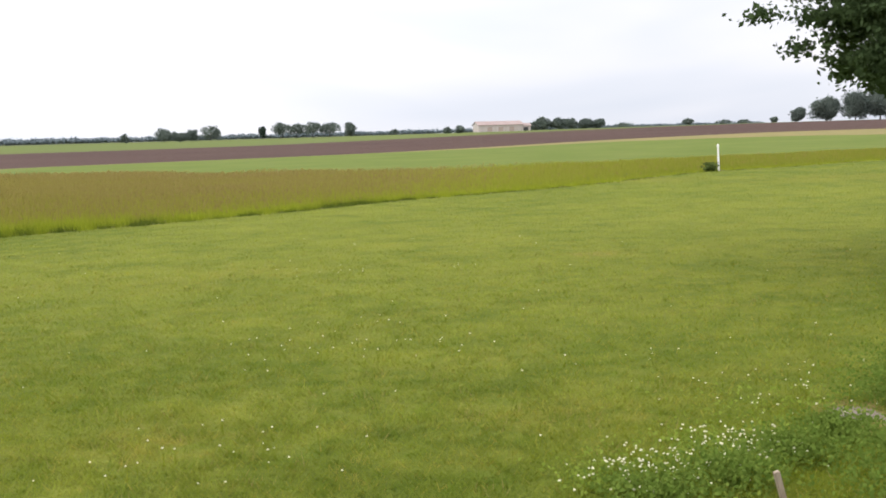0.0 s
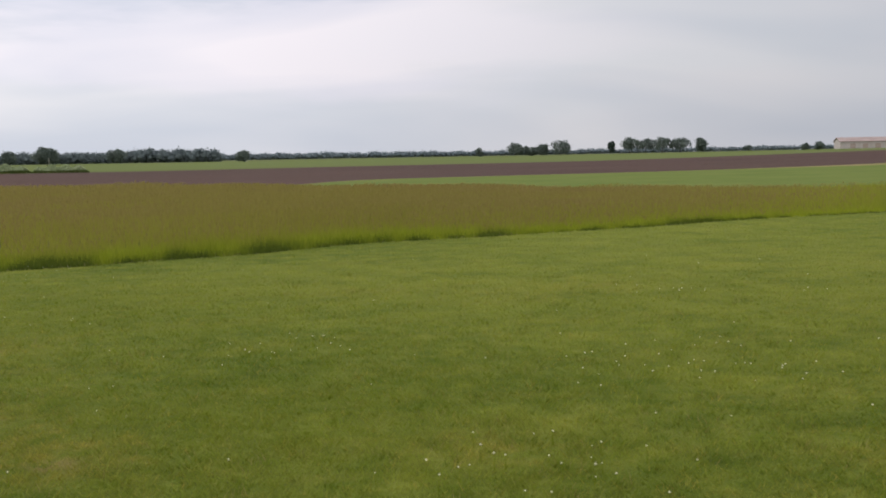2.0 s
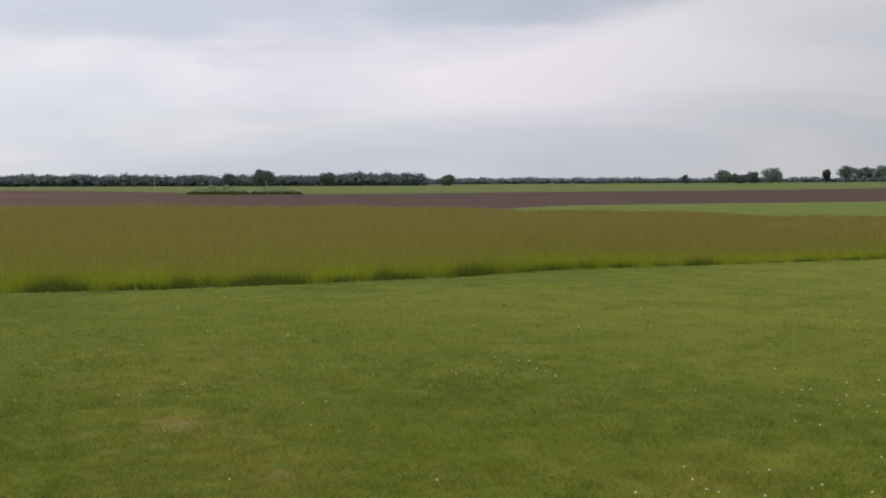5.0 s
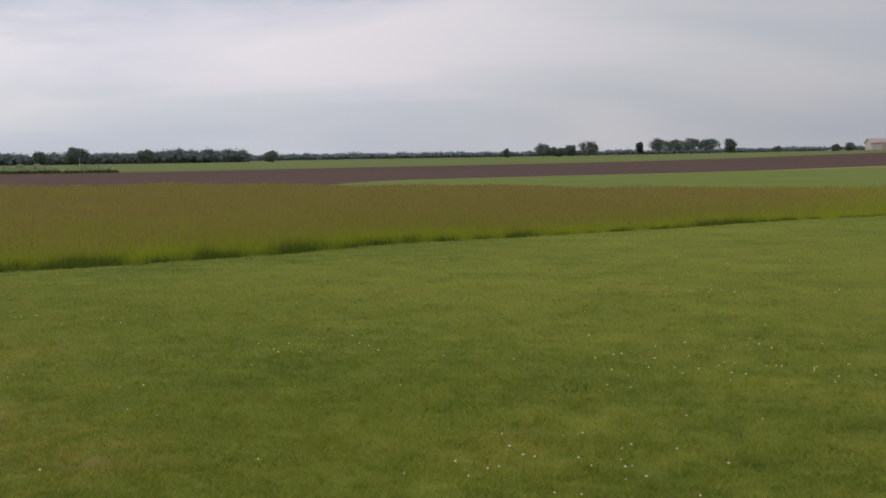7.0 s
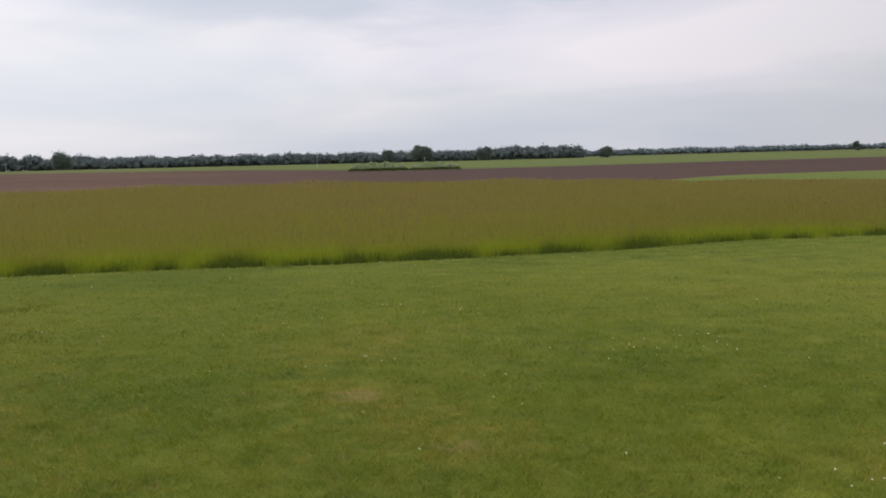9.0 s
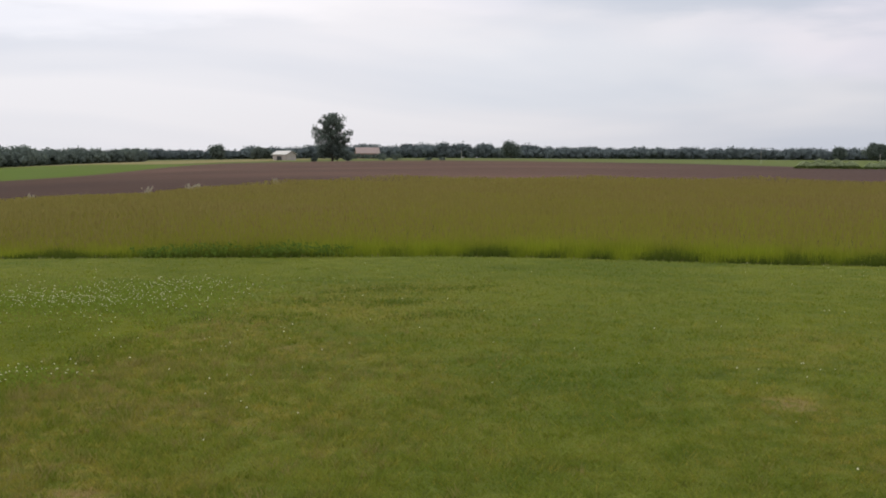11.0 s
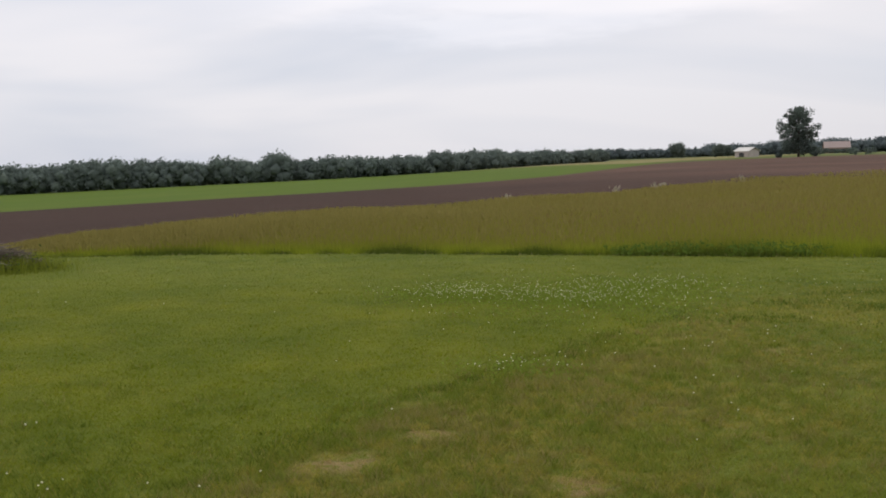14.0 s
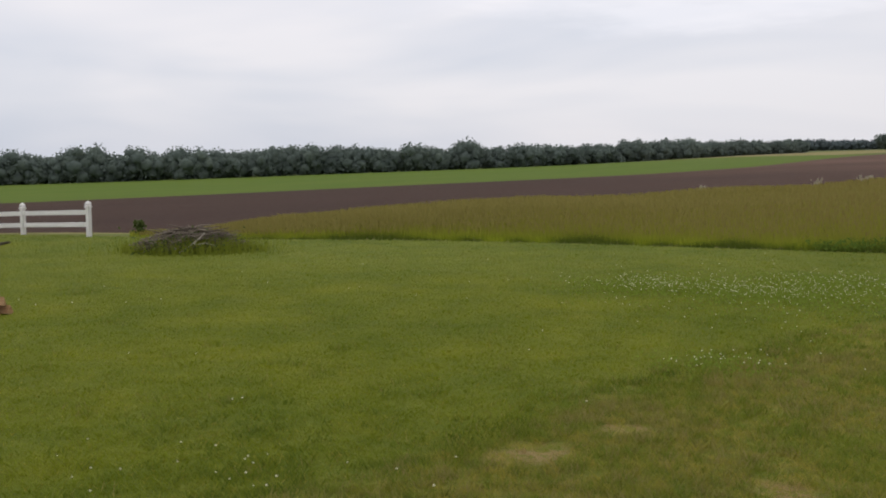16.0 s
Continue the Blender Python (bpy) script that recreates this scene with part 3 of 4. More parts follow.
wx, wy = np.r_[wx, hx], np.r_[wy, hy]
wt_tone = np.r_[wt_tone, np.stack([straw, 0 * straw, 0 * straw, 1 + 0 * straw], -1)]
keep = lawn_tones(wx, wy)[:, 2] < 0.3
wx, wy, wt_tone = wx[keep], wy[keep], wt_tone[keep]
# uncut rim between turf and worn way, its edge shadow put into darker green
n = 1700
u = rng.uniform(-1.5, 7.0, n)
off = rng.normal(0, 0.06, n) + 0.07 * np.sin(u * 2.1) + 0.06 * np.sin(u * 5.3 + 1)
keep = rng.uniform(0, 1, n) < 0.45 + 0.5 * np.sin(u * 3.3 + np.sin(u * 7))
hx, hy = (-6.6 - 0.743 * u + 0.67 * off)[keep], (-0.2 + 0.669 * u + 0.74 * off)[keep]
wx, wy = np.r_[wx, hx], np.r_[wy, hy]
wt_tone = np.r_[wt_tone, np.tile([[0.0, 1.0, 0.0, 1.0]], (len(hx), 1))]
# rough dark tufts beside the worn way
hx, hy = np.repeat(rng.normal(-6.2, 0.9, 130), 16), np.repeat(rng.normal(-1.2, 0.5, 130), 16)
hx, hy = hx + rng.normal(0, 0.04, len(hx)), hy + rng.normal(0, 0.04, len(hx))
wx, wy = np.r_[wx, hx], np.r_[wy, hy]
wt_tone = np.r_[wt_tone, np.tile([[0.0, 0.6, 0.0, 1.0]], (len(hx), 1))]
# dark tufts round a sunken oval in the lawn
for turn, far, long in [(64.3, 13.1, 0.45), (57.4, 14.3, 0.4), (58.6, 11.9, 0.5), (66.5, 11.8, 0.35), (61.5, 14.2, 0.4), (60.5, 12.9, 0.3)]:
    gx, gy = spot(turn, far)
    hx, hy = gx + rng.normal(0, 0.16, 420), gy + rng.normal(0, long, 420)
    wx, wy = np.r_[wx, hx], np.r_[wy, hy]
    wt_tone = np.r_[wt_tone, np.tile([[0.0, 1.0, 0.0, 1.0]], (420, 1))]
blades("lawn_tufts", TUFT, wx, wy, land(wx, wy), rng.uniform(0.025, 0.075, len(wx)), 0.006 + 0 * wx, 0.7, wt_tone, "loose darker grass tufts in the lawn")

# tall meadow grass: denser along its front
front = lambda t: lawn_end(t) + 1.6
t1, d1, x1, y1 = scatter(60000, -27, 107, lambda t: lawn_end(t) - 0.12, front)
t2, d2, x2, y2 = scatter(210000, -27, 106.5, front, tall_end)
t, d, x, y = np.r_[t1, t2], np.r_[d1, d2], np.r_[x1, x2], np.r_[y1, y2]
depth = d - lawn_end(t)
ragged = np.clip(0.3 + (depth + 0.25 * waves(x, y, 1.3, 31)) / 4.5, 0.25, 1)
high = grass_high(t) * rng.uniform(0.55, 1.0, len(t)) * ragged * (1 + 0.12 * waves(x, y, 5, 33))
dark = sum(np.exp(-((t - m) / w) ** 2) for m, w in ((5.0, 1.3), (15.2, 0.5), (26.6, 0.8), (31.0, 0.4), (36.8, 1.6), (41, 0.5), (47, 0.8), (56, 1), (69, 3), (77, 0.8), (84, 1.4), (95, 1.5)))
# tufts by bearing, plus a fringe: shade at the front foot, put into tone
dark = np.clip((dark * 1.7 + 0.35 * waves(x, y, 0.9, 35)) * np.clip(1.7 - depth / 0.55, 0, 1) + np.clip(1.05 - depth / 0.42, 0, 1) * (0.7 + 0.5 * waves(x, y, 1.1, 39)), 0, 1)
high = high * (1 - 0.3 * dark)
ripe = np.clip((t + 12) / 24, 0.4, 1)
brown = np.clip(0.02 + (depth - 0.4) / 4.0, 0, 1) * rng.uniform(0, 1, len(t)) * ripe
dark = np.clip(dark + np.clip(-t / 14, 0, 1) * 0.42 * np.clip(depth / 1.5, 0, 1), 0, 1)
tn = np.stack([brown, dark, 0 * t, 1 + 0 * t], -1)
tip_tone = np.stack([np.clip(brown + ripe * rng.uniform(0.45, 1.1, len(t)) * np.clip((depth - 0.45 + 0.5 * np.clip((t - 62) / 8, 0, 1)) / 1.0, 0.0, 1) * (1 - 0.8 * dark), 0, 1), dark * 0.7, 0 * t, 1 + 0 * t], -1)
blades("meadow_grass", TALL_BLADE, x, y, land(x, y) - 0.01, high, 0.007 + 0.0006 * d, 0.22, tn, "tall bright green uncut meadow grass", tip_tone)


def heads(name, mat, x, y, z, long, wide, label, category="grass"):
    """Slender upright diamonds."""
    n = len(x)
    a = rng.uniform(0, 6.283, n)
    hx, hy = np.cos(a) * wide / 2, np.sin(a) * wide / 2
    lx, ly = rng.normal(0, 0.12, n) * long, rng.normal(0, 0.12, n) * long
    v = np.empty((n, 4, 3), np.float32)
    v[:, 0] = np.stack([x, y, z], -1)
    v[:, 1] = np.stack([x + hx + lx / 2, y + hy + ly / 2, z + long * 0.5], -1)
    v[:, 2] = np.stack([x + lx, y + ly, z + long], -1)
    v[:, 3] = np.stack([x - hx + lx / 2, y - hy + ly / 2, z + long * 0.5], -1)
    ob = mesh_object(name, v.reshape(-1, 3), np.arange(4 * n).reshape(n, 4), mat)
    return tagged(ob, label, category, kind="stuff")


t, d, x, y = scatter(190000, -27, 106.5, lambda t: lawn_end(t) + 0.5, tall_end)
keep = rng.uniform(0, 1, len(t)) < np.clip((d - lawn_end(t) - 0.4) / 1.2, 0.05, 1) * np.clip((t + 4) / 20, 0.02, 1)
t, d, x, y = t[keep], d[keep], x[keep], y[keep]
high = grass_high(t) * rng.uniform(0.80, 1.03, len(t)) * np.clip(0.3 + (d - lawn_end(t)) / 4.5, 0.3, 1) * (1 + 0.12 * waves(x, y, 5, 33))
pale = rng.uniform(0, 1, len(t)) < np.clip((t - 48) / 35, 0, 0.95)
for w, mat, what in ((~pale, SEED, "brown ripe seed heads over the meadow grass"), (pale, SEED_YELLOW, "yellow-green seed heads over the meadow grass")):
    heads("grass_seed_heads", mat, x[w], y[w], (land(x, y) + high - 0.10)[w], rng.uniform(0.07, 0.13, w.sum()), (0.012 + 0.0006 * d)[w], what)


def leaf_cloud(centres, size, out=None):
    """Small leaves or sprays as (n, 3) centres; out: the way each one faces, roughly."""
    n = len(centres)
    face = rng.normal(size=(n, 3))
    if out is not None:
        face = face * 0.7 + out
    face /= np.linalg.norm(face, axis=1)[:, None]
    u = rng.normal(size=(n, 3))
    u -= (u * face).sum(1)[:, None] * face
    u /= np.linalg.norm(u, axis=1)[:, None]
    w = np.cross(face, u)
    s = (np.asarray(size) * rng.uniform(0.6, 1.3, n))[:, None] / 2
    v = np.stack([centres - u * s * 1.3, centres - w * s * 0.8, centres + u * s * 1.3, centres + w * s * 0.8], 1)
    return v.reshape(-1, 3), np.arange(4 * n).reshape(n, 4)


def tube(bm, points, radii, sides=6):
    rings = []
    for k, (p, r) in enumerate(zip(points, radii)):
        p = Vector(p)
        way = (Vector(points[min(k + 1, len(points) - 1)]) - Vector(points[max(k - 1, 0)])).normalized()
        q = way.to_track_quat("Z", "Y")
        rings.append([bm.verts.new(p + q @ Vector((r * math.cos(6.2832 * i / sides), r * math.sin(6.2832 * i / sides), 0))) for i in range(sides)])
    for a, b in zip(rings, rings[1:]):
        for i in range(sides):
            bm.faces.new((a[i], a[(i + 1) % sides], b[(i + 1) % sides], b[i]))
    bm.faces.new(rings[0][::-1])
    bm.faces.new(rings[-1])


def crown_points(n, wide, low, high, lumps, seed, shape="round"):
    """Places of leaves in a crown made of lumps, thicker at their skins."""
    r = np.random.default_rng(seed)
    out, faces = [], []
    tall = high - low
    for k in range(lumps):
        h = (k + 0.5) / lumps
        if shape == "cone":
            reach = wide / 2 * (1 - h) * 0.85
        elif shape == "column":
            reach = wide / 2 * 0.45
        else:
            reach = wide / 2 * (0.72 * math.sqrt(max(0.05, 1 - (2 * h - 0.85) ** 2 / 1.6)))
        a = r.uniform(0, 6.283) + k * 2.4
        rad = min(wide * 0.5, tall * 0.5) * r.uniform(0.38, 0.62) * (0.6 if shape in ("cone", "ragged") else 1)
        c = np.array([math.cos(a) * reach * r.uniform(0.3, 1), math.sin(a) * reach * r.uniform(0.3, 1), low + rad * 0.6 + h * (tall - rad * 1.4)])
        p = r.normal(size=(n // lumps, 3))
        p /= np.linalg.norm(p, axis=1)[:, None]
        p *= (r.uniform(0.35, 1.0, len(p)) ** 0.5 * (1 + 0.18 * r.normal(size=len(p))))[:, None] * rad
        p[:, 2] *= 0.85
        faces.append(p / np.linalg.norm(p, axis=1)[:, None] + np.array([0, 0, 0.25]))
        out.append(p + c)
    p = r.normal(size=(n // 2, 3))
    p /= np.linalg.norm(p, axis=1)[:, None]
    span = wide * (0.17 if shape == "cone" else 0.24 if shape == "ragged" else 0.33)
    p *= (r.uniform(0.1, 1.0, len(p)) ** 0.4)[:, None] * np.array([span, span, tall * 0.44])
    faces.append(p / np.linalg.norm(p, axis=1)[:, None])
    out.append(p + np.array([0, 0, low + tall * 0.47]))
    p, q = np.concatenate(out), np.concatenate(faces)
    return p[p[:, 2] > low * 0.6], q[p[:, 2] > low * 0.6]


def tree(name, x, y, high, wide, label, seed, bare=0.16, lumps=14, leaves=1900, leaf=0.7, mat=None, shape="round", category="tree", group="", sink=0.1):
    r = random.Random(seed)
    z = float(land(np.array(x), np.array(y)))
    root = tagged(empty(name, x, y, z - sink), label, category, group)
    low = high * bare
    trunk = bmesh.new()
    tr = max(0.05, high * 0.02)
    pts = [(0, 0, 0), (r.uniform(-1, 1) * tr, r.uniform(-1, 1) * tr, low), (r.uniform(-2, 2) * tr, r.uniform(-2, 2) * tr, high * 0.5), (0, 0, high * 0.86)]
    tube(trunk, pts, [tr * 1.25, tr, tr * 0.65, tr * 0.15], 7)
    part("trunk", trunk, BARK, root)
    for k in range(5):
        limb = bmesh.new()
        a, h = k * 2.5 + r.uniform(-0.4, 0.4), low + (high * 0.5 - low) * (0.25 + 0.17 * k)
        e = wide * 0.36
        tube(limb, [(0, 0, h), (math.cos(a) * e * 0.5, math.sin(a) * e * 0.5, h + high * 0.1), (math.cos(a) * e, math.sin(a) * e, h + high * 0.17)],
             [tr * 0.5, tr * 0.33, tr * 0.1], 5)
        part("limb", limb, BARK, root)
    at, facing = crown_points(leaves, wide * 1.36, low, high, lumps, seed, shape)
    v, f = leaf_cloud(at, leaf, facing)
    mesh_object("crown", v, f, mat or LEAF_FAR_HAZED, root)
    return root


def placed(name, turn, width, top, far, label, seed, **kw):
    """A tree by bearing, apparent width and top (degrees) and distance."""
    x, y = spot(turn, far)
    z = float(land(np.array(x), np.array(y)))
    return tree(name, x, y, EYE + far * math.tan(radians(top)) - z + 0.1, far * radians(width), label, seed, **kw)


# ---- trees that stand apart ----
GREEN = "rounded dark green broadleaf tree beyond the fields"
for turn, width, top, far, seed in [(13.9, 0.93, 0.64, 700, 1), (12.56, 0.7, 0.55, 700, 3), (11.64, 1.2, 0.73, 690, 4),
                                    (8.15, 1.15, 0.79, 700, 5), (7.35, 1.0, 0.72, 715, 6), (6.5, 1.1, 0.77, 700, 7), (5.65, 1.1, 0.74, 705, 8)]:
    placed("tree", turn, width, top, far, "dark broadleaf tree in a farmstead group", seed, group="farmstead trees", bare=0.24 if turn < 9 else 0.07, lumps=18, leaves=1500, leaf=0.62)
placed("tree", 13.15, 1.0, 0.42, 705, "low dark broadleaf tree in a farmstead group", 2, group="farmstead trees", bare=0.06, lumps=8)
placed("tree", 4.6, 0.6, 0.72, 690, "narrow upright dark green tree", 9, shape="column", bare=0.1)
placed("tree", 15.8, 0.46, 0.41, 690, "small compact dark green tree", 10, shape="column", bare=0.05, lumps=7, leaves=500)
placed("pine_tree", 9.07, 0.62, 0.62, 690, "dark pine tree with ragged tiered boughs", 11, shape="ragged", mat=LEAF_PINE, lumps=9, leaves=700, bare=0.12)
for turn, width, top, seed in [(-5.3, 0.9, 0.72, 12), (-6.05, 0.8, 0.66, 13), (-6.7, 0.8, 0.62, 14), (-7.4, 0.8, 0.58, 15), (-8.1, 0.75, 0.56, 16), (-4.85, 0.5, 0.5, 17)]:
    placed("tree", turn, width, top, 520, "dense dark green tree in a windbreak by the barn", seed, group="windbreak trees", bare=0.04, leaf=0.55)
for turn, width, top, far, seed in [(-0.35, 0.5, 0.34, 505, 18), (-1.0, 0.55, 0.41, 505, 19), (-9.4, 1.2, 0.33, 700, 20), (-12.53, 0.5, 0.45, 560, 21),
                                    (-14.3, 0.9, 0.33, 650, 22), (-15.2, 0.7, 0.31, 650, 23), (-16.68, 0.37, 0.4, 480, 24), (2.31, 0.5, 0.31, 900, 25)]:
    placed("bush", turn, width, top, far, "low round green bush on the horizon", seed, bare=0.03, lumps=6, leaves=360, category="bush")
for turn, width, top, seed, bare in [(-17.77, 0.63, 0.82, 26, 0.1), (-19.07, 1.3, 1.32, 27, 0.06), (-20.4, 1.1, 1.6, 28, 0.08), (-21.5, 1.5, 1.85, 29, 0.08), (-23.0, 1.6, 1.8, 30, 0.1)]:
    placed("tree", turn, width, top, 340, "large rounded green tree at the field's end", seed, group="field end trees", bare=bare, leaves=4000, leaf=0.46, lumps=16)
placed("tree", 27.87, 0.84, 0.47, 640, "squat square-topped dark green tree", 31, bare=0.03, lumps=9, shape="column")
placed("tree", 37.22, 1.25, 0.78, 480, "broad round dark green tree in the fields", 32, bare=0.08, leaves=4000, lumps=16, leaf=0.5)
placed("tree", 38.94, 0.72, 0.6, 640, GREEN, 33, bare=0.05)
placed("tree", 34.01, 0.85, 0.64, 700, GREEN, 34, bare=0.05)
placed("tree", 55.07, 0.95, 0.9, 650, GREEN, 35, bare=0.05)
placed("tree", 70.01, 0.87, 0.68, 620, GREEN, 36, bare=0.05)
placed("tree", 67.83, 1.2, 0.55, 600, GREEN, 37, bare=0.05)


def open_tree(turn, far, width, top, label, seed):
    """A tall tree with a ragged crown: rising boughs that carry clumps of leaves with gaps between them."""
    x, y = spot(turn, far)
    z = float(land(np.array(x), np.array(y)))
    high, wide = EYE + far * math.tan(radians(top)) - z + 0.1, far * radians(width)
    root = tagged(empty("tree", x, y, z - 0.1), label, "tree")
    r = random.Random(seed)
    bm = bmesh.new()
    tube(bm, [(0, 0, 0), (0.1, 0.05, high * 0.2), (-0.15, 0.1, high * 0.55), (0.1, 0, high * 0.93)], [0.38, 0.28, 0.18, 0.03], 9)
    part("trunk", bm, BARK, root)
    clumps, sizes = [], []
    for k in range(44):
        u = (k + 0.5) / 44
        start = high * (0.06 + 0.74 * u)
        reach = wide / 2 * np.interp(u, [0, 0.15, 0.4, 0.62, 0.82, 1], [0.8, 0.85, 0.95, 1.0, 0.7, 0.25]) * r.uniform(0.6, 1.08)
        a = k * 2.399 + r.uniform(-0.3, 0.3)
        rise = high * (0.04 + 0.15 * u) * r.uniform(0.6, 1.2)
        p = [Vector((0, 0, start)), Vector((math.cos(a) * reach * 0.55, math.sin(a) * reach * 0.55, start + rise * 0.6)), Vector((math.cos(a) * reach, math.sin(a) * reach, start + rise))]
        bm = bmesh.new()
        tube(bm, p, [0.11, 0.07, 0.02], 6)
        part("limb", bm, BARK, root)
        for s_at in (0.45, 0.72, 0.98):
            q = p[0].lerp(p[1], s_at / 0.5) if s_at < 0.5 else p[1].lerp(p[2], s_at / 0.5 - 1)
            clumps.append(q + Vector((r.gauss(0, 0.3), r.gauss(0, 0.3), r.gauss(0.1, 0.25))))
            sizes.append(wide * r.uniform(0.075, 0.135))
    q = np.random.default_rng(seed)
    n = 90
    way = q.normal(size=(len(clumps) * n, 3))
    way /= np.linalg.norm(way, axis=1)[:, None]
    at = np.repeat(np.array([tuple(c) for c in clumps]), n, axis=0) + way * (np.repeat(sizes, n) * q.uniform(0.3, 1.15, len(way)))[:, None]
    v, f = leaf_cloud(at[at[:, 2] < high * 1.01], 0.36, way[at[:, 2] < high * 1.01])
    mesh_object("crown", v, f, LEAF_FAR_HAZED, root)


open_tree(64.22, 300, 1.85, 2.25, "lone tall dark green tree with ragged open crown", 38)
placed("bush", 63.4, 0.75, 0.35, 298, "dark green bush beside the lone tree", 39, bare=0.03, lumps=7, leaves=700, leaf=0.35, category="bush")
placed("bush", 65.15, 0.4, 0.0, 300, "small green bush beside the lone tree", 40, bare=0.03, lumps=5, leaves=300, leaf=0.3, category="bush")
for turn, width, top, seed in [(61.6, 0.6, 0.12, 41), (60.9, 0.75, 0.22, 42), (59.3, 0.45, 0.04, 43), (58.6, 0.4, 0.02, 44)]:
    placed("bush", turn, width, top, 330, "low scrubby green bush at the field edge", seed, bare=0.03, lumps=5, leaves=260, leaf=0.3, category="bush")

for turn, width, top, seed in [(61.8, 0.7, 0.22, 45), (62.4, 0.7, 0.16, 46), (63.0, 0.7, 0.2, 47)]:
    placed("bush", turn, width, top, 590, "rounded green bush before a far house", seed, bare=0.03, lumps=6, leaves=700, leaf=0.6, category="bush")

# ---- woods ----


def ball(cuts):
    bm = bmesh.new()
    bmesh.ops.create_icosphere(bm, subdivisions=cuts, radius=1)
    v, f = np.array([tuple(q.co) for q in bm.verts]), np.array([[q.index for q in p.verts] for p in bm.faces])
    bm.free()
    return v, f


def wood(name, t0, t1, far, top, step, rows, lobes, leaves, leaf, mat, label, seed, tall=(), spread=1.0, cuts=1, fat=0.28):
    """A belt of trees: each a crown of lobes with leaves on their skins; tall: bearings where a tree stands out."""
    r = np.random.default_rng(seed)
    bv, bf = ball(cuts)
    verts, faces, tone, count = [], [], [], 0
    t = t0
    while t < t1:
        for k in range(rows):
            d = far(t) + k * step * 0.9 + r.uniform(-0.25, 0.25) * step
            x, y = spot(t + r.uniform(-0.2, 0.2) * step / d * 57.3, d)
            z = float(land(np.array(x), np.array(y)))
            up = EYE + d * math.tan(radians(top(t))) - z
            h = up * (r.uniform(0.80, 1.08) + 0.05 * math.sin(t * 2.3 + seed))
            for tt, w, gain in tall:
                h += gain * d * 0.01745 * math.exp(-((t - tt) / w) ** 2)
            w = step * r.uniform(1.8, 2.7) * spread
            shade = r.uniform(0, 1) ** 1.3
            u = (np.arange(lobes) + r.uniform(0, 1, lobes)) / lobes
            rad = np.minimum(w * r.uniform(0.15, 0.27, lobes), h * fat)
            reach = w * 0.5 * 0.72 * np.sqrt(np.clip(1 - (2 * u - 0.75) ** 2 / 1.7, 0.05, 1)) * r.uniform(0.45, 1.0, lobes)
            a = np.arange(lobes) * 2.4 + r.uniform(0, 6.28)
            c = np.stack([reach * np.cos(a), reach * np.sin(a), rad * 0.5 + u * (h - 1.4 * rad)], -1) + np.array([x, y, z])
            ph = r.uniform(0, 6.28, (lobes, 1, 3))
            bump = 1 + 0.13 * np.sin(bv[None, :, 0:1] * 5 + ph[..., 0:1]) + 0.12 * np.sin(bv[None, :, 1:2] * 6 + ph[..., 1:2]) + 0.10 * np.sin(bv[None, :, 2:3] * 7 + ph[..., 2:3])
            v = (bv[None] * bump * rad[:, None, None] * np.array([1, 1, 0.88]) * 0.8 + c[:, None]).reshape(-1, 3)
            f = (bf[None] + len(bv) * np.arange(lobes)[:, None, None]).reshape(-1, 3)
            verts.append(v)
            faces.append(f + count)
            count += len(v)
            n = lobes * leaves
            p = r.normal(size=(n, 3))
            p /= np.linalg.norm(p, axis=1)[:, None]
            q = p * (np.repeat(rad, leaves) * r.uniform(0.68, 1.22, n))[:, None] + np.repeat(c, leaves, axis=0)
            lv, lf = leaf_cloud(q, leaf, p * 0.45 + np.array([0, 0, 0.35]))
            verts.append(lv)
            faces.append(np.concatenate([lf[:, [0, 1, 2]], lf[:, [0, 2, 3]]]) + count)
            count += len(lv)
            tone.append(np.full(len(v) + len(lv), shade))
        t += step / far(t) * 57.3 * r.uniform(0.7, 1.2)
    shade = np.concatenate(tone)
    ob = mesh_object(name, np.concatenate(verts), np.concatenate(faces), mat, tones=np.stack([shade, shade, shade, 1 + 0 * shade], -1), smooth=True)
    return tagged(ob, label, "woods", kind="stuff")


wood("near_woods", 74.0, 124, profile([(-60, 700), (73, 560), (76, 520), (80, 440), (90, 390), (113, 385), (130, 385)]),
     profile([(-60, 0.4), (74, 0.40), (79, 0.46), (84, 0.34), (90, 0.34), (97, 0.36), (103, 0.28), (112, 0.24), (125, 0.26)], 1.5), 6.6, 2, 15, 100, 0.75, LEAF_WOOD_HAZED,
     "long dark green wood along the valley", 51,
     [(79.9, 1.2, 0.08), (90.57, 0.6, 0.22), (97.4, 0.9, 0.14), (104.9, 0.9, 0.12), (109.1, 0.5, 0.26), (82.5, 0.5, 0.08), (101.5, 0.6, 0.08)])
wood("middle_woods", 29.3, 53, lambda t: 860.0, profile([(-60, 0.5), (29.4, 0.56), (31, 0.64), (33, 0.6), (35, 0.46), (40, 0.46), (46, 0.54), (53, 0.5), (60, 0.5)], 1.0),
     8.0, 2, 12, 40, 1.25, LEAF_MIDDLE_HAZED, "dark green wood beyond the fields", 52, (), 1.0, 1, 0.36)
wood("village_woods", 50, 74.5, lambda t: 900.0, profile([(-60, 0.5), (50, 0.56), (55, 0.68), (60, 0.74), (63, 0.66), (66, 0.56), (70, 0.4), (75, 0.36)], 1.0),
     8.0, 2, 12, 40, 1.25, LEAF_MIDDLE_HAZED, "grey-green trees behind far houses", 53, [(58.2, 0.6, 0.12), (68.3, 0.4, 0.1)], 1.0, 1, 0.36)
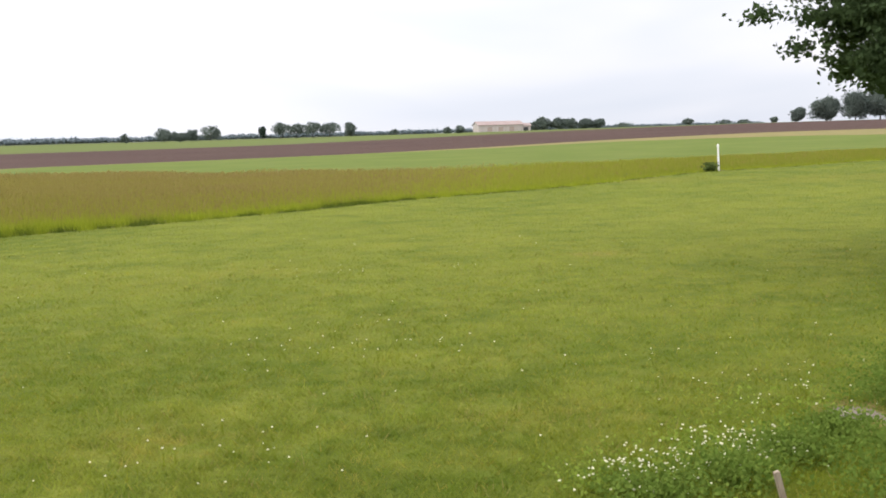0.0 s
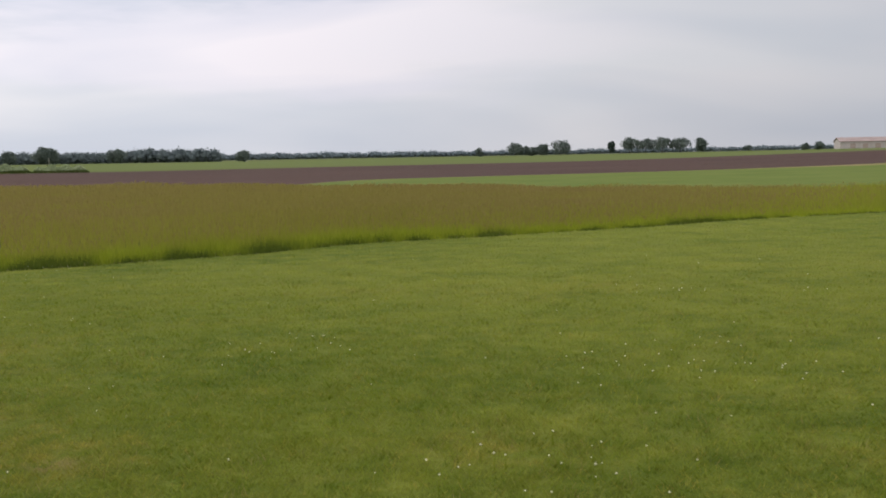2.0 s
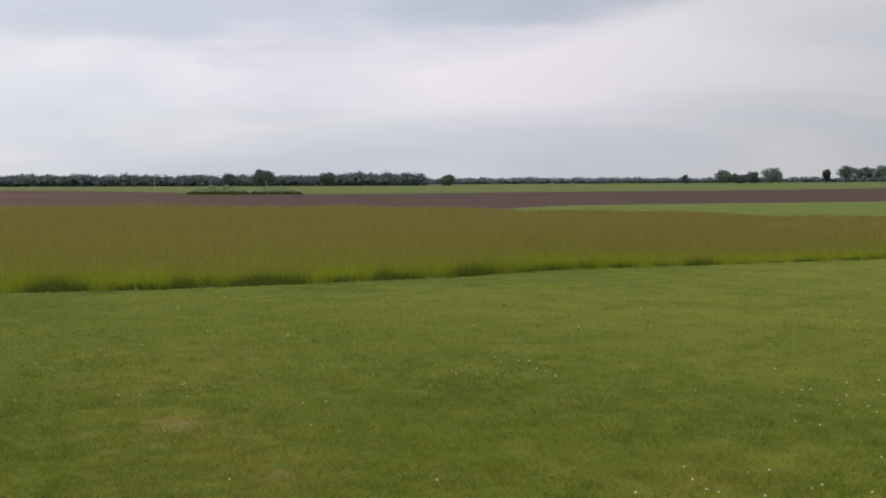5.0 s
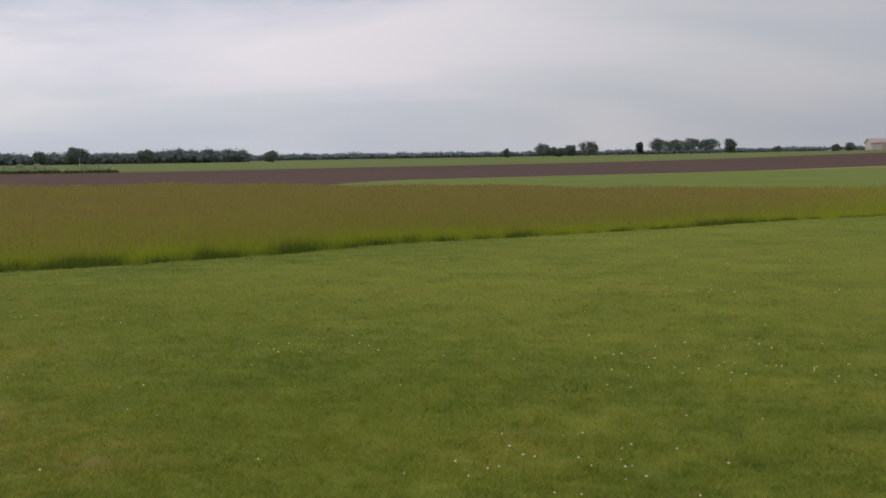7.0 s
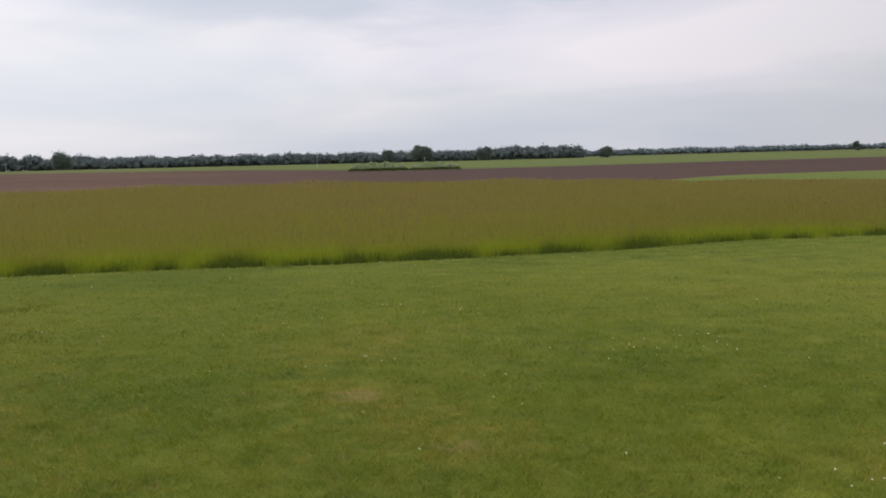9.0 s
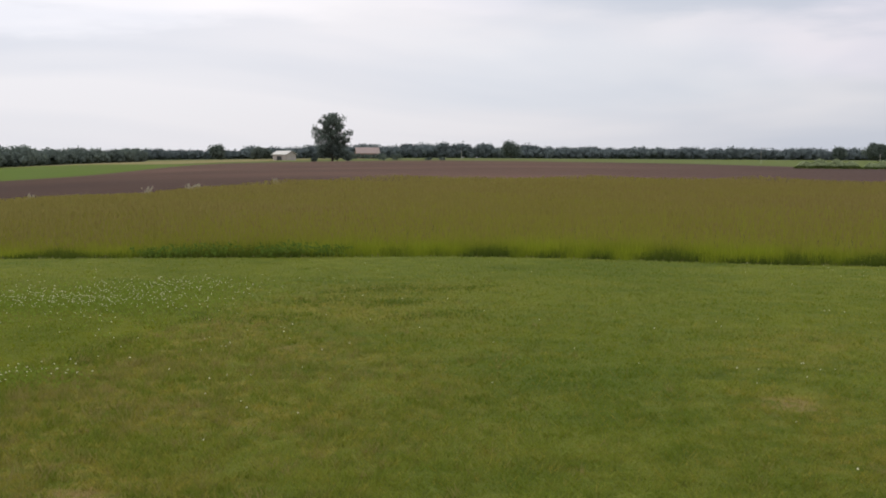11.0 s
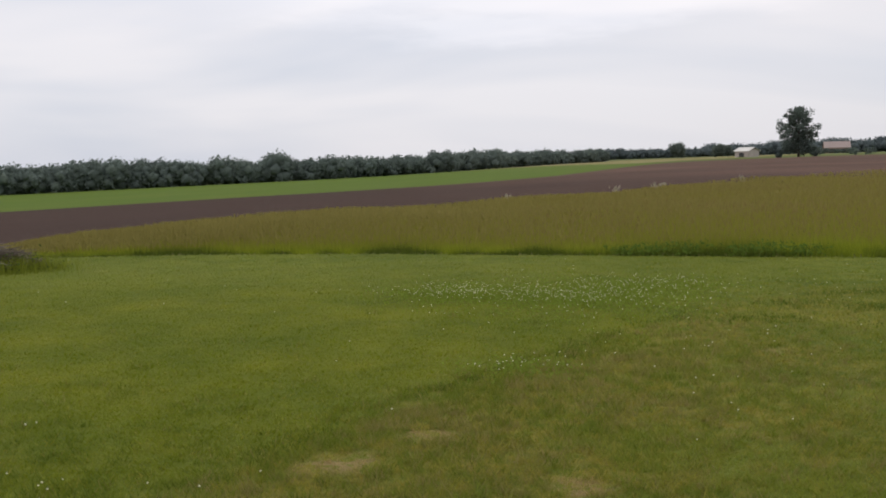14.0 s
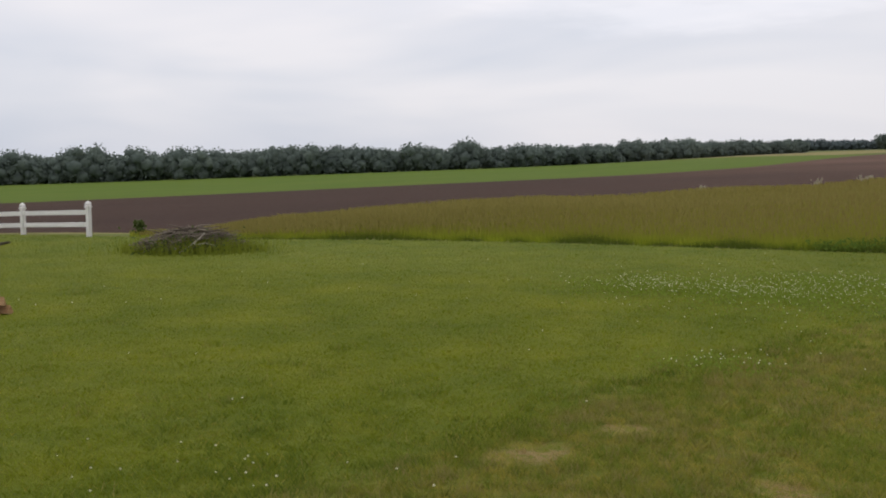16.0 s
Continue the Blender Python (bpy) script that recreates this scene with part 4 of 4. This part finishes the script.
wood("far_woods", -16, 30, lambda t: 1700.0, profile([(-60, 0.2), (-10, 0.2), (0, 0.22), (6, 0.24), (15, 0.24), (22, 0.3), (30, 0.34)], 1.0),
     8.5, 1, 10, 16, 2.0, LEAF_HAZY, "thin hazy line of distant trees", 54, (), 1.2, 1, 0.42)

# ---- farm buildings ----


def shed(name, turn, width, far, deep, wall_high, ridge, roof_mat, label, heading, doors=2, sink=0.0):
    """Gabled building: four walls, two roof slopes, doors; width in degrees of view."""
    x, y = spot(turn, far)
    z = float(land(np.array(x), np.array(y)))
    w = far * radians(width)
    root = tagged(empty(name, x, y, z - sink, turn + heading), label, "building")
    for side in (-1, 1):
        bm = bmesh.new()
        box(bm, -w / 2, side * deep / 2 - 0.1, 0, w / 2, side * deep / 2 + 0.1, wall_high)
        part("wall", bm, RENDERED if name == "house" else CLADDING, root)
        bm = bmesh.new()
        xs = side * w / 2
        outline = [(-deep / 2 + 0.1, 0), (deep / 2 - 0.1, 0), (deep / 2 - 0.1, wall_high), (0, ridge - 0.05), (-deep / 2 + 0.1, wall_high)]
        a = [bm.verts.new((xs - 0.1, p, q)) for p, q in outline]
        b = [bm.verts.new((xs + 0.1, p, q)) for p, q in outline]
        bm.faces.new(a[::-1])
        bm.faces.new(b)
        for i in range(5):
            bm.faces.new((a[i], a[(i + 1) % 5], b[(i + 1) % 5], b[i]))
        part("gable_wall", bm, RENDERED if name == "house" else CLADDING, root)
        bm = bmesh.new()
        e = 0.5
        slope = (ridge - wall_high) / (deep / 2)
        low = [(side * (deep / 2 + e), wall_high - slope * e + 0.05), (0, ridge + 0.05)]
        vs = []
        for lift in (0, 0.15):
            for px in (-w / 2 - e, w / 2 + e):
                for py, pz in low:
                    vs.append(bm.verts.new((px, py, pz + lift)))
        for q in ((0, 1, 3, 2), (4, 6, 7, 5), (0, 2, 6, 4), (1, 5, 7, 3), (0, 4, 5, 1), (2, 3, 7, 6)):
            bm.faces.new([vs[i] for i in q])
        bmesh.ops.recalc_face_normals(bm, faces=bm.faces)
        part("roof_slope", bm, roof_mat, root)
    for k in range(doors):
        bm = bmesh.new()
        cx = w * (k + 1) / (doors + 1) - w / 2
        box(bm, cx - 1.1, -deep / 2 - 0.17, 0.05, cx + 1.1, -deep / 2 - 0.11, wall_high * 0.72, 0.02)
        part("door", bm, DARK if name != "barn" else DOOR, root)
    return root


shed("barn", -2.95, 2.3, 495, 11, 2.9, 4.5, ROOF, "long tan metal barn with a brown roof", 14, 3)
shed("barn_annex", -4.3, 0.5, 497, 6, 2.2, 3.2, ROOF, "low tan lean-to shed beside the barn", 14, 1)
shed("farm_shed", 66.65, 0.82, 420, 6, 2.2, 3.4, PALE_ROOF, "small white gabled farm shed", -38, 1)
shed("house", 62.45, 1.15, 640, 8, 3.2, 6.2, RED_ROOF, "pale house with a red shingle roof", 6, 3)

# ---- mounds of brush on the ploughed field ----


def mound(turn, width, far, high, label, seed):
    x, y = spot(turn, far)
    z = float(land(np.array(x), np.array(y)))
    w = far * radians(width)
    root = tagged(empty("brush_mound", x, y, z, turn), label, "mound", "brush mounds")
    r = np.random.default_rng(seed)
    n = 46
    bm = bmesh.new()
    grid = [[bm.verts.new((w / 2 * (2 * i / n - 1), 3.0 * (2 * j / 10 - 1),
                           high * max(0, (1 - (2 * j / 10 - 1) ** 2)) * max(0.0, 1 - (2 * i / n - 1) ** 4) * (0.62 + 0.2 * math.sin(i * 0.55 + seed) + r.uniform(-0.08, 0.08)) - 0.03))
             for j in range(11)] for i in range(n + 1)]
    for i in range(n):
        for j in range(10):
            bm.faces.new((grid[i][j], grid[i + 1][j], grid[i + 1][j + 1], grid[i][j + 1]))
    part("earth_core", bm, MEADOW_FLOOR, root)
    m = 5200
    px, py = r.uniform(-1, 1, m), r.uniform(-1, 1, m)
    hz = high * (1 - py ** 2) * (1 - px ** 4) * (0.62 + 0.2 * np.sin((px + 1) * n / 2 * 0.55 + seed))
    c = np.stack([px * w / 2, py * 3.0, hz + r.uniform(-0.05, 0.12, m)], -1)
    top = c[:, 2] > high * 0.26
    v, f = leaf_cloud(c[top], 0.36)
    mesh_object("pale_grass", v, f, PALE_GRASS, root)
    v, f = leaf_cloud(c[~top], 0.25)
    mesh_object("weed_growth", v, f, LEAF_BRUSH, root)


mound(39.5, 3.1, 172, 1.5, "long low brush mound with pale grass on top", 61)
mound(36.6, 2.6, 172, 1.3, "short low brush mound with pale grass on top", 62)

# ---- utility poles far off ----
for turn, far, high in [(42.62, 300, 3.0), (37.13, 240, 2.2), (57.6, 420, 4.2)]:
    x, y = spot(turn, far)
    root = tagged(empty("utility_pole", x, y, float(land(np.array(x), np.array(y))), turn), "thin pale utility pole in the fields", "pole", "utility poles")
    bm = bmesh.new()
    tube(bm, [(0, 0, -0.05), (0, 0, high)], [0.06, 0.05], 10)
    part("shaft", bm, PALE_ROOF, root)
    bm = bmesh.new()
    tube(bm, [(0, 0, high - 0.02), (0, 0, high + 0.06), (0, 0, high + 0.12)], [0.075, 0.075, 0.03], 10)
    part("cap", bm, PALE_ROOF, root)

# ---- pale plumes at the back of the meadow ----
for turn, wide in [(73.12, 0.16), (71.2, 0.12), (70.8, 0.18), (66.9, 0.12), (78.6, 0.12)]:
    far = float(tall_end(turn)) - 1.0
    x, y = spot(turn, far)
    n = 26
    gx, gy = x + rng.normal(0, wide * 0.5, n), y + rng.normal(0, wide * 0.5, n)
    root = heads("plume_grass", PLUME, gx, gy, land(gx, gy) + rng.uniform(0.45, 0.62, n) * float(grass_high(turn)) / 0.6, rng.uniform(0.08, 0.15, n), 0.05 + 0 * gx, "clump of pale feathery plume grass")
    tagged(root, category="grass", group="plume clumps")

# ---- clover and weeds in the lawn ----
CLOVER = [(-1.17, 8.87, 0.5, 16), (1.15, 7.6, 0.35, 10), (0.21, 9.16, 0.7, 8), (-1.28, 5.82, 0.4, 16), (-1.46, 13.62, 0.5, 14), (-0.84, 8.74, 0.5, 18),
          (-4.19, 8.61, 0.35, 9), (-1.38, 5.81, 0.3, 9), (-8.82, 1.93, 0.2, 34), (-5.82, -1.18, 0.45, 16), (-5.96, 6.69, 0.35, 8), (-4.2, 8.87, 0.4, 10),
          (-6.13, -0.96, 0.4, 8), (-9.4, 4.3, 0.6, 10), (-7.5, 3.3, 0.7, 10), (0.72, 5.4, 0.14, 95), (1.32, 5.85, 0.16, 110), (1.0, 5.6, 0.2, 50), (1.9, 6.6, 0.35, 30), (2.2, 7.2, 0.4, 20),
          (-13.7, 2.2, 0.45, 230), (-13.0, 3.2, 0.5, 200), (-13.8, 4.5, 0.5, 180), (-12.6, 3.9, 0.45, 140), (-13.3, 3.4, 1.0, 190), (-10.8, 3.4, 0.9, 26), (-10.6, 13.6, 0.5, 14), (-12.3, 6.5, 0.8, 14)]
cx = np.concatenate([rng.normal(a, r, n) for a, b, r, n in CLOVER])
cy = np.concatenate([rng.normal(b, r, n) for a, b, r, n in CLOVER])
tt, dd = rng.uniform(-22, 112, 150), np.sqrt(rng.uniform(28, 330, 150))
cx, cy = np.r_[cx, spot(tt, dd)[0]], np.r_[cy, spot(tt, dd)[1]]
n = len(cx)
size = rng.uniform(0.0052, 0.0092, n)
up = rng.uniform(0.05, 0.10, n)
octa = np.array([(1, 0, 0), (0, 1, 0), (-1, 0, 0), (0, -1, 0), (0, 0, 0.9), (0, 0, -0.7)])
tri = np.array([(0, 1, 4), (1, 2, 4), (2, 3, 4), (3, 0, 4), (1, 0, 5), (2, 1, 5), (3, 2, 5), (0, 3, 5)])
v = octa[None] * size[:, None, None] + np.stack([cx, cy, land(cx, cy) + up], -1)[:, None]
f = (tri[None] + 6 * np.arange(n)[:, None, None]).reshape(-1, 3)
tagged(mesh_object("clover_flowers", v.reshape(-1, 3), f, PETAL), "small white clover flowers scattered in the lawn", "flowers", kind="stuff")
sx = np.repeat(cx, 3) + rng.normal(0, 0.004, 3 * n)
sy = np.repeat(cy, 3) + rng.normal(0, 0.004, 3 * n)
tn = np.tile([[0.0, 0.6, 0.0, 0.0]], (3 * n, 1))
blades("clover_stems", LAWN_BLADE, sx, sy, land(sx, sy), np.repeat(up, 3), 0.005 + 0 * sx, 0.04, tn, "thin green clover stems")
# clover foliage: small flat leaves close to the ground
lx = np.concatenate([rng.normal(a, r * 1.15, 36 * int(k ** 0.75)) for a, b, r, k in CLOVER if k > 25])
rng2 = np.random.default_rng(77)
ly = np.concatenate([rng2.normal(b, r * 1.15, 36 * int(k ** 0.75)) for a, b, r, k in CLOVER if k > 25])
v, f = leaf_cloud(np.stack([lx, ly, land(lx, ly) + rng.uniform(0.02, 0.06, len(lx))], -1), 0.022)
tagged(mesh_object("clover_leaves", v, f, CLOVER_LEAF), "dark green clover foliage in the lawn", "plants", kind="stuff")

# ---- weedy bed by the lawn ----


def weed(name, x, y, high, wide, leaves, leaf, label, seed, mat=None, category="weeds"):
    z = float(land(np.array(x), np.array(y)))
    root = tagged(empty(name, x, y, z), label, category)
    bm = bmesh.new()
    r = random.Random(seed)
    for k in range(9):
        a, e = k * 2.4, wide * r.uniform(0.1, 0.45)
        tube(bm, [(0.01 * math.cos(a), 0.01 * math.sin(a), -0.01), (e * 0.4 * math.cos(a), e * 0.4 * math.sin(a), high * 0.5),
                  (e * math.cos(a), e * math.sin(a), high * r.uniform(0.7, 1))], [0.004, 0.003, 0.0015], 4)
    part("stems", bm, LEAF_WEED, root)
    q = np.random.default_rng(seed)
    p = q.normal(size=(leaves, 3)) * np.array([wide * 0.27, wide * 0.27, high * 0.27]) + np.array([0, 0, high * 0.55])
    p[:, 2] = np.clip(p[:, 2], 0.01, high)
    v, f = leaf_cloud(p, leaf)
    mesh_object("leaves", v, f, mat or LEAF_WEED, root)
    return root


for k, (x, y, h, w) in enumerate([(1.15, 5.35, 0.16, 0.5), (1.55, 5.75, 0.14, 0.45), (2.0, 5.5, 0.22, 0.6), (2.45, 6.75, 0.2, 0.6), (1.85, 5.05, 0.2, 0.6),
                                  (2.6, 5.9, 0.22, 0.6), (0.75, 5.15, 0.12, 0.45), (2.9, 7.4, 0.2, 0.7), (1.9, 6.1, 0.13, 0.4)]):
    weed("weed", x, y, h, w, 1500, 0.02, "leafy green weed in an overgrown bed", 70 + k)
weed("weed", 8.75, 37.3, 0.28, 0.45, 220, 0.09, "dark green weed clump at a white post", 90, LEAF_BRUSH)
weed("weed", -23.6, -7.0, 0.28, 0.26, 160, 0.06, "upright green weed near the fence end", 91, LEAF_BRUSH)
for k, (t, h) in enumerate([(64.2, 0.26), (65.6, 0.3), (67.0, 0.24), (69.5, 0.3), (71.2, 0.26), (72.6, 0.2)]):
    x, y = spot(t, float(lawn_end(t)) + 0.05)
    weed("weed", x, y, h * 0.8, 0.7, 120, 0.05, "broad green weed along the meadow edge", 100 + k)

bm = bmesh.new()
box(bm, -0.013, -0.012, -0.03, 0.013, 0.012, 0.18, 0.003)
stake = part("wooden_stake", bm, WOOD, None)
stake.matrix_world = pose(1.29, 5.03, 0, 4, -17, 10)
tagged(stake, "short weathered wooden stake leaning in the weeds", "stake")
# made-up flat lumps that stand in for a bare soil path at the bed
for k, (x, y, r) in enumerate([(2.15, 6.55, 0.16), (2.42, 6.3, 0.2), (2.65, 6.5, 0.14)]):
    bm = bmesh.new()
    bmesh.ops.create_icosphere(bm, subdivisions=3, radius=r)
    for q in bm.verts:
        q.co *= 1 + 0.16 * noise.noise(q.co * 6 + Vector((k * 5, 0, 0)))
        q.co.z *= 0.14
    stone = part("stone", bm, BED_SOIL, None)
    stone.matrix_world = pose(x, y, 0.0, 0, 0, 40 * k)
    tagged(stone, "flat grey-brown lump half sunk in the bed, for bare soil", "stone", "bed stones")

# ---- white post at the corner of the lawn ----
root = tagged(empty("marker_post", 9.15, 37.6, 0), "leaning white plastic post at the lawn corner", "post")
z = float(land(np.array(9.15), np.array(37.6)))
root.matrix_world = pose(9.15, 37.6, z, 0, -2.5, 0)
bm = bmesh.new()
tube(bm, [(0, 0, -0.02), (0, 0, 0.80)], [0.034, 0.032], 16)
part("pipe", bm, VINYL, root)
bm = bmesh.new()
tube(bm, [(0, 0, 0.795), (0, 0, 0.85), (0, 0, 0.885)], [0.041, 0.041, 0.02], 16)
part("cap", bm, VINYL, root)

# ---- white vinyl fence ----
fence = tagged(empty("rail_fence", -23.1, -7.9, 0), "white vinyl two-rail fence with pointed post caps", "fence")
A, B = Vector((-23.1, -7.9, 0)), Vector((-24.5, -9.85, 0))
step = B - A
along = math.degrees(math.atan2(step.y, step.x))
posts = []
for k in range(6):
    p = step * k
    bm = bmesh.new()
    box(bm, -0.044, -0.044, -0.05, 0.044, 0.044, 0.61, 0.005)
    post = part("post", bm, VINYL, fence)
    gz = float(land(np.array(A.x + p.x), np.array(A.y + p.y))) - 0.045 * k
    post.matrix_local = pose(p.x, p.y, gz, 0, 0, along)
    posts.append(gz)
    bm = bmesh.new()
    rings = [(0.06, 0.61), (0.06, 0.63), (0.038, 0.64), (0.034, 0.652), (0.046, 0.665), (0.05, 0.685), (0.034, 0.712), (0.005, 0.745)]
    loops = [[bm.verts.new((r * sx, r * sy, h)) for sx, sy in ((-1, -1), (1, -1), (1, 1), (-1, 1))] for r, h in rings]
    for u, w in zip(loops, loops[1:]):
        for i in range(4):
            bm.faces.new((u[i], u[(i + 1) % 4], w[(i + 1) % 4], w[i]))
    bm.faces.new(loops[0][::-1])
    bm.faces.new(loops[-1])
    cap = part("post_cap", bm, VINYL, post)
for k in range(5):
    for h in (0.25, 0.505):
        bm = bmesh.new()
        box(bm, 0.06, -0.02, h - 0.048, step.length - 0.06, 0.02, h + 0.048, 0.006)
        rail = part("rail", bm, VINYL, fence)
        p = step * k
        rail.matrix_local = pose(p.x, p.y, posts[k], 0, -math.degrees(math.atan2(posts[k + 1] - posts[k], step.length)), along)

# ---- brush pile ----
pile = tagged(empty("brush_pile", -19.2, -4.75, 0, 14), "low heap of cut twigs and weeds on the lawn", "brush pile")
r = random.Random(5)
bm = bmesh.new()
for k in range(950):
    a = r.uniform(0, 6.283)
    e = math.sqrt(r.uniform(0, 1))
    px, py = 0.35 * e * math.cos(a) - 0.1, 0.74 * e * math.sin(a)
    pz = r.uniform(0.06, 0.40) * (1 - 0.75 * e * e) + 0.02
    b, lift, half = r.uniform(0, 3.14) if k % 3 else r.uniform(1.2, 1.9), r.uniform(-0.18, 0.18), r.uniform(0.14, 0.36)
    u = Vector((math.cos(b), math.sin(b), lift)) * half
    c = Vector((px, py, pz))
    ends = [c - u, c + Vector((r.uniform(-0.04, 0.04), r.uniform(-0.04, 0.04), r.uniform(-0.03, 0.05))), c + u]
    for q in ends:
        q.z = max(q.z, 0.015)
    w = r.uniform(0.005, 0.013)
    tube(bm, ends, [w, w * 0.8, w * 0.35], 4)
part("twig_heap", bm, TWIG, pile)
for k in range(46):
    bm = bmesh.new()
    a, e = r.uniform(0, 6.283), math.sqrt(r.uniform(0, 0.8))
    c = Vector((0.3 * e * math.cos(a), 0.62 * e * math.sin(a), 0.40 * (1 - 0.7 * e * e)))
    b, half = r.uniform(0.9, 2.2), r.uniform(0.25, 0.48)
    u = Vector((math.cos(b), math.sin(b), r.uniform(-0.3, 0.3))) * half
    ends = [c - u, c + Vector((r.uniform(-0.05, 0.05), 0, r.uniform(-0.02, 0.06))), c + u]
    for q in ends:
        q.z = max(q.z, 0.02)
    w = r.uniform(0.007, 0.014)
    tube(bm, ends, [w, w * 0.8, w * 0.4], 5)
    part("twig", bm, TWIG, pile)
bm = bmesh.new()
tube(bm, [(0.5, -0.22, 0.03), (0.46, -0.03, 0.14), (0.40, 0.12, 0.26), (0.38, 0.2, 0.34)], [0.011, 0.014, 0.013, 0.008], 7)
tube(bm, [(0.45, 0.0, 0.16), (0.46, 0.22, 0.17), (0.44, 0.42, 0.12)], [0.009, 0.007, 0.004], 6)
part("bleached_branch", bm, BLEACHED, pile, "pale bare forked branch")
q = np.random.default_rng(8)
p = np.stack([q.normal(0.12, 0.26, 1500), q.normal(0, 0.42, 1500), np.abs(q.normal(0, 0.13, 1500)) + 0.01], -1)
v, f = leaf_cloud(p, 0.045)
mesh_object("undergrowth", v, f, LEAF_BRUSH, pile)
n = 5200
px, py = q.normal(-19.3, 0.38, n), q.normal(-4.75, 0.5, n)
blades("pile_grass", TALL_BLADE, px, py, 0 * px, q.uniform(0.08, 0.32, n), 0.014 + 0 * px, 0.35, np.tile([[0.15, 0.45, 0, 1]], (n, 1)), "unmown grass growing round the brush pile")

# ---- felled log and firewood on the lawn ----
log = tagged(empty("log", -18.95, -8.36, 0, 62), "dark felled log lying on the grass", "log")
bm = bmesh.new()
tube(bm, [(-1.4, 0, 0.09), (-0.3, 0.03, 0.1), (0.4, 0.0, 0.09), (0.46, 0, 0.12)], [0.10, 0.095, 0.08, 0.05], 12)
part("stem", bm, BARK, log)
bm = bmesh.new()
tube(bm, [(0.1, 0.02, 0.13), (0.4, 0.04, 0.18), (0.74, 0.06, 0.23)], [0.04, 0.032, 0.02], 8)
part("branch_stub", bm, BARK, log)
for k, (x, y, z, turn, long) in enumerate([(-11.77, -5.07, 0.05, 70, 0.4), (-11.93, -5.01, 0.05, 80, 0.38), (-11.85, -5.05, 0.14, 95, 0.36), (-11.62, -5.2, 0.05, 40, 0.36)]):
    bm = bmesh.new()
    a = [(0, 0.055), (-0.055, -0.04), (-0.03, -0.05), (0.036, -0.05), (0.058, -0.032)]
    u = [bm.verts.new((-long / 2, p, q)) for p, q in a]
    w = [bm.verts.new((long / 2, p * 0.95, q * 0.9)) for p, q in a]
    bm.faces.new(u)
    bm.faces.new(w[::-1])
    for i in range(5):
        bm.faces.new((u[i], w[i], w[(i + 1) % 5], u[(i + 1) % 5]))
    bmesh.ops.recalc_face_normals(bm, faces=bm.faces)
    ob = part("firewood", bm, SPLIT, None)
    ob.matrix_world = pose(x, y, z, 0, 0, turn)
    tagged(ob, "split orange-brown firewood log on the lawn", "firewood", "firewood heap")

# ---- tree by the lawn ----
TX, TY = spot(-29.2, 14.5)
root = tagged(empty("maple_tree", TX, TY, 0), "leafy green maple with low spreading boughs", "tree")
bm = bmesh.new()
tube(bm, [(0, 0, -0.05), (0.03, 0, 0.4), (0.0, 0.05, 2.0), (0.15, 0.1, 4.5), (0, 0, 7.5)], [0.34, 0.25, 0.21, 0.14, 0.03], 14)
part("trunk", bm, BARK, root)
r = random.Random(12)
leaf_at = []
for k in range(46):
    a = k * 2.399 + r.uniform(-0.2, 0.2)
    h = 2.15 + 4.8 * (k / 46) ** 1.5
    reach = (3.05 - 1.2 * (k / 46) ** 2 if k > 8 else 2.45) * r.uniform(0.9, 1.03)
    droop = 0.3 - 0.8 * (k / 46)
    way = Vector((math.cos(a), math.sin(a), 0))
    p = [Vector((0, 0, h)), way * reach * 0.4 + Vector((0, 0, h + 0.45)), way * reach * 0.75 + Vector((0, 0, h + 0.45 - droop * 0.4)), way * reach + Vector((0, 0, h + 0.3 - droop))]
    bm = bmesh.new()
    tube(bm, p, [0.07, 0.045, 0.025, 0.008], 7)
    part("bough", bm, BARK, root)
    for j in range(15):
        s = 0.22 + 0.78 * j / 14
        i = min(2, int(s * 3))
        c = p[i].lerp(p[i + 1], s * 3 - i)
        leaf_at.append(c + Vector((r.gauss(0, 0.16), r.gauss(0, 0.16), r.gauss(0.02, 0.12))))
        leaf_at.append(c + Vector((r.gauss(0, 0.28), r.gauss(0, 0.28), r.gauss(0.05, 0.18))))
for k in range(1100):
    a, e = r.uniform(0, 6.283), 2.85 * math.sqrt(r.uniform(0.08, 1))
    up = r.uniform(0, 1) ** 1.6
    low = 2.25 + 0.12 * math.sin(a * 5) + 0.1 * math.sin(a * 11 + 1)
    leaf_at.append(Vector((e * math.cos(a) * (1 - 0.4 * up * up), e * math.sin(a) * (1 - 0.4 * up * up), low + up * 4.2)))
q = np.random.default_rng(15)
at = np.array([tuple(p) for p in leaf_at])
c = np.repeat(at, np.where(at[:, 2] < 4.0, 150, 50), axis=0)
c = c + q.normal(0, 1, c.shape) * np.array([0.12, 0.12, 0.06])
v, f = leaf_cloud(c, 0.062)
mesh_object("leaves", v, f, LEAF_NEAR, root)
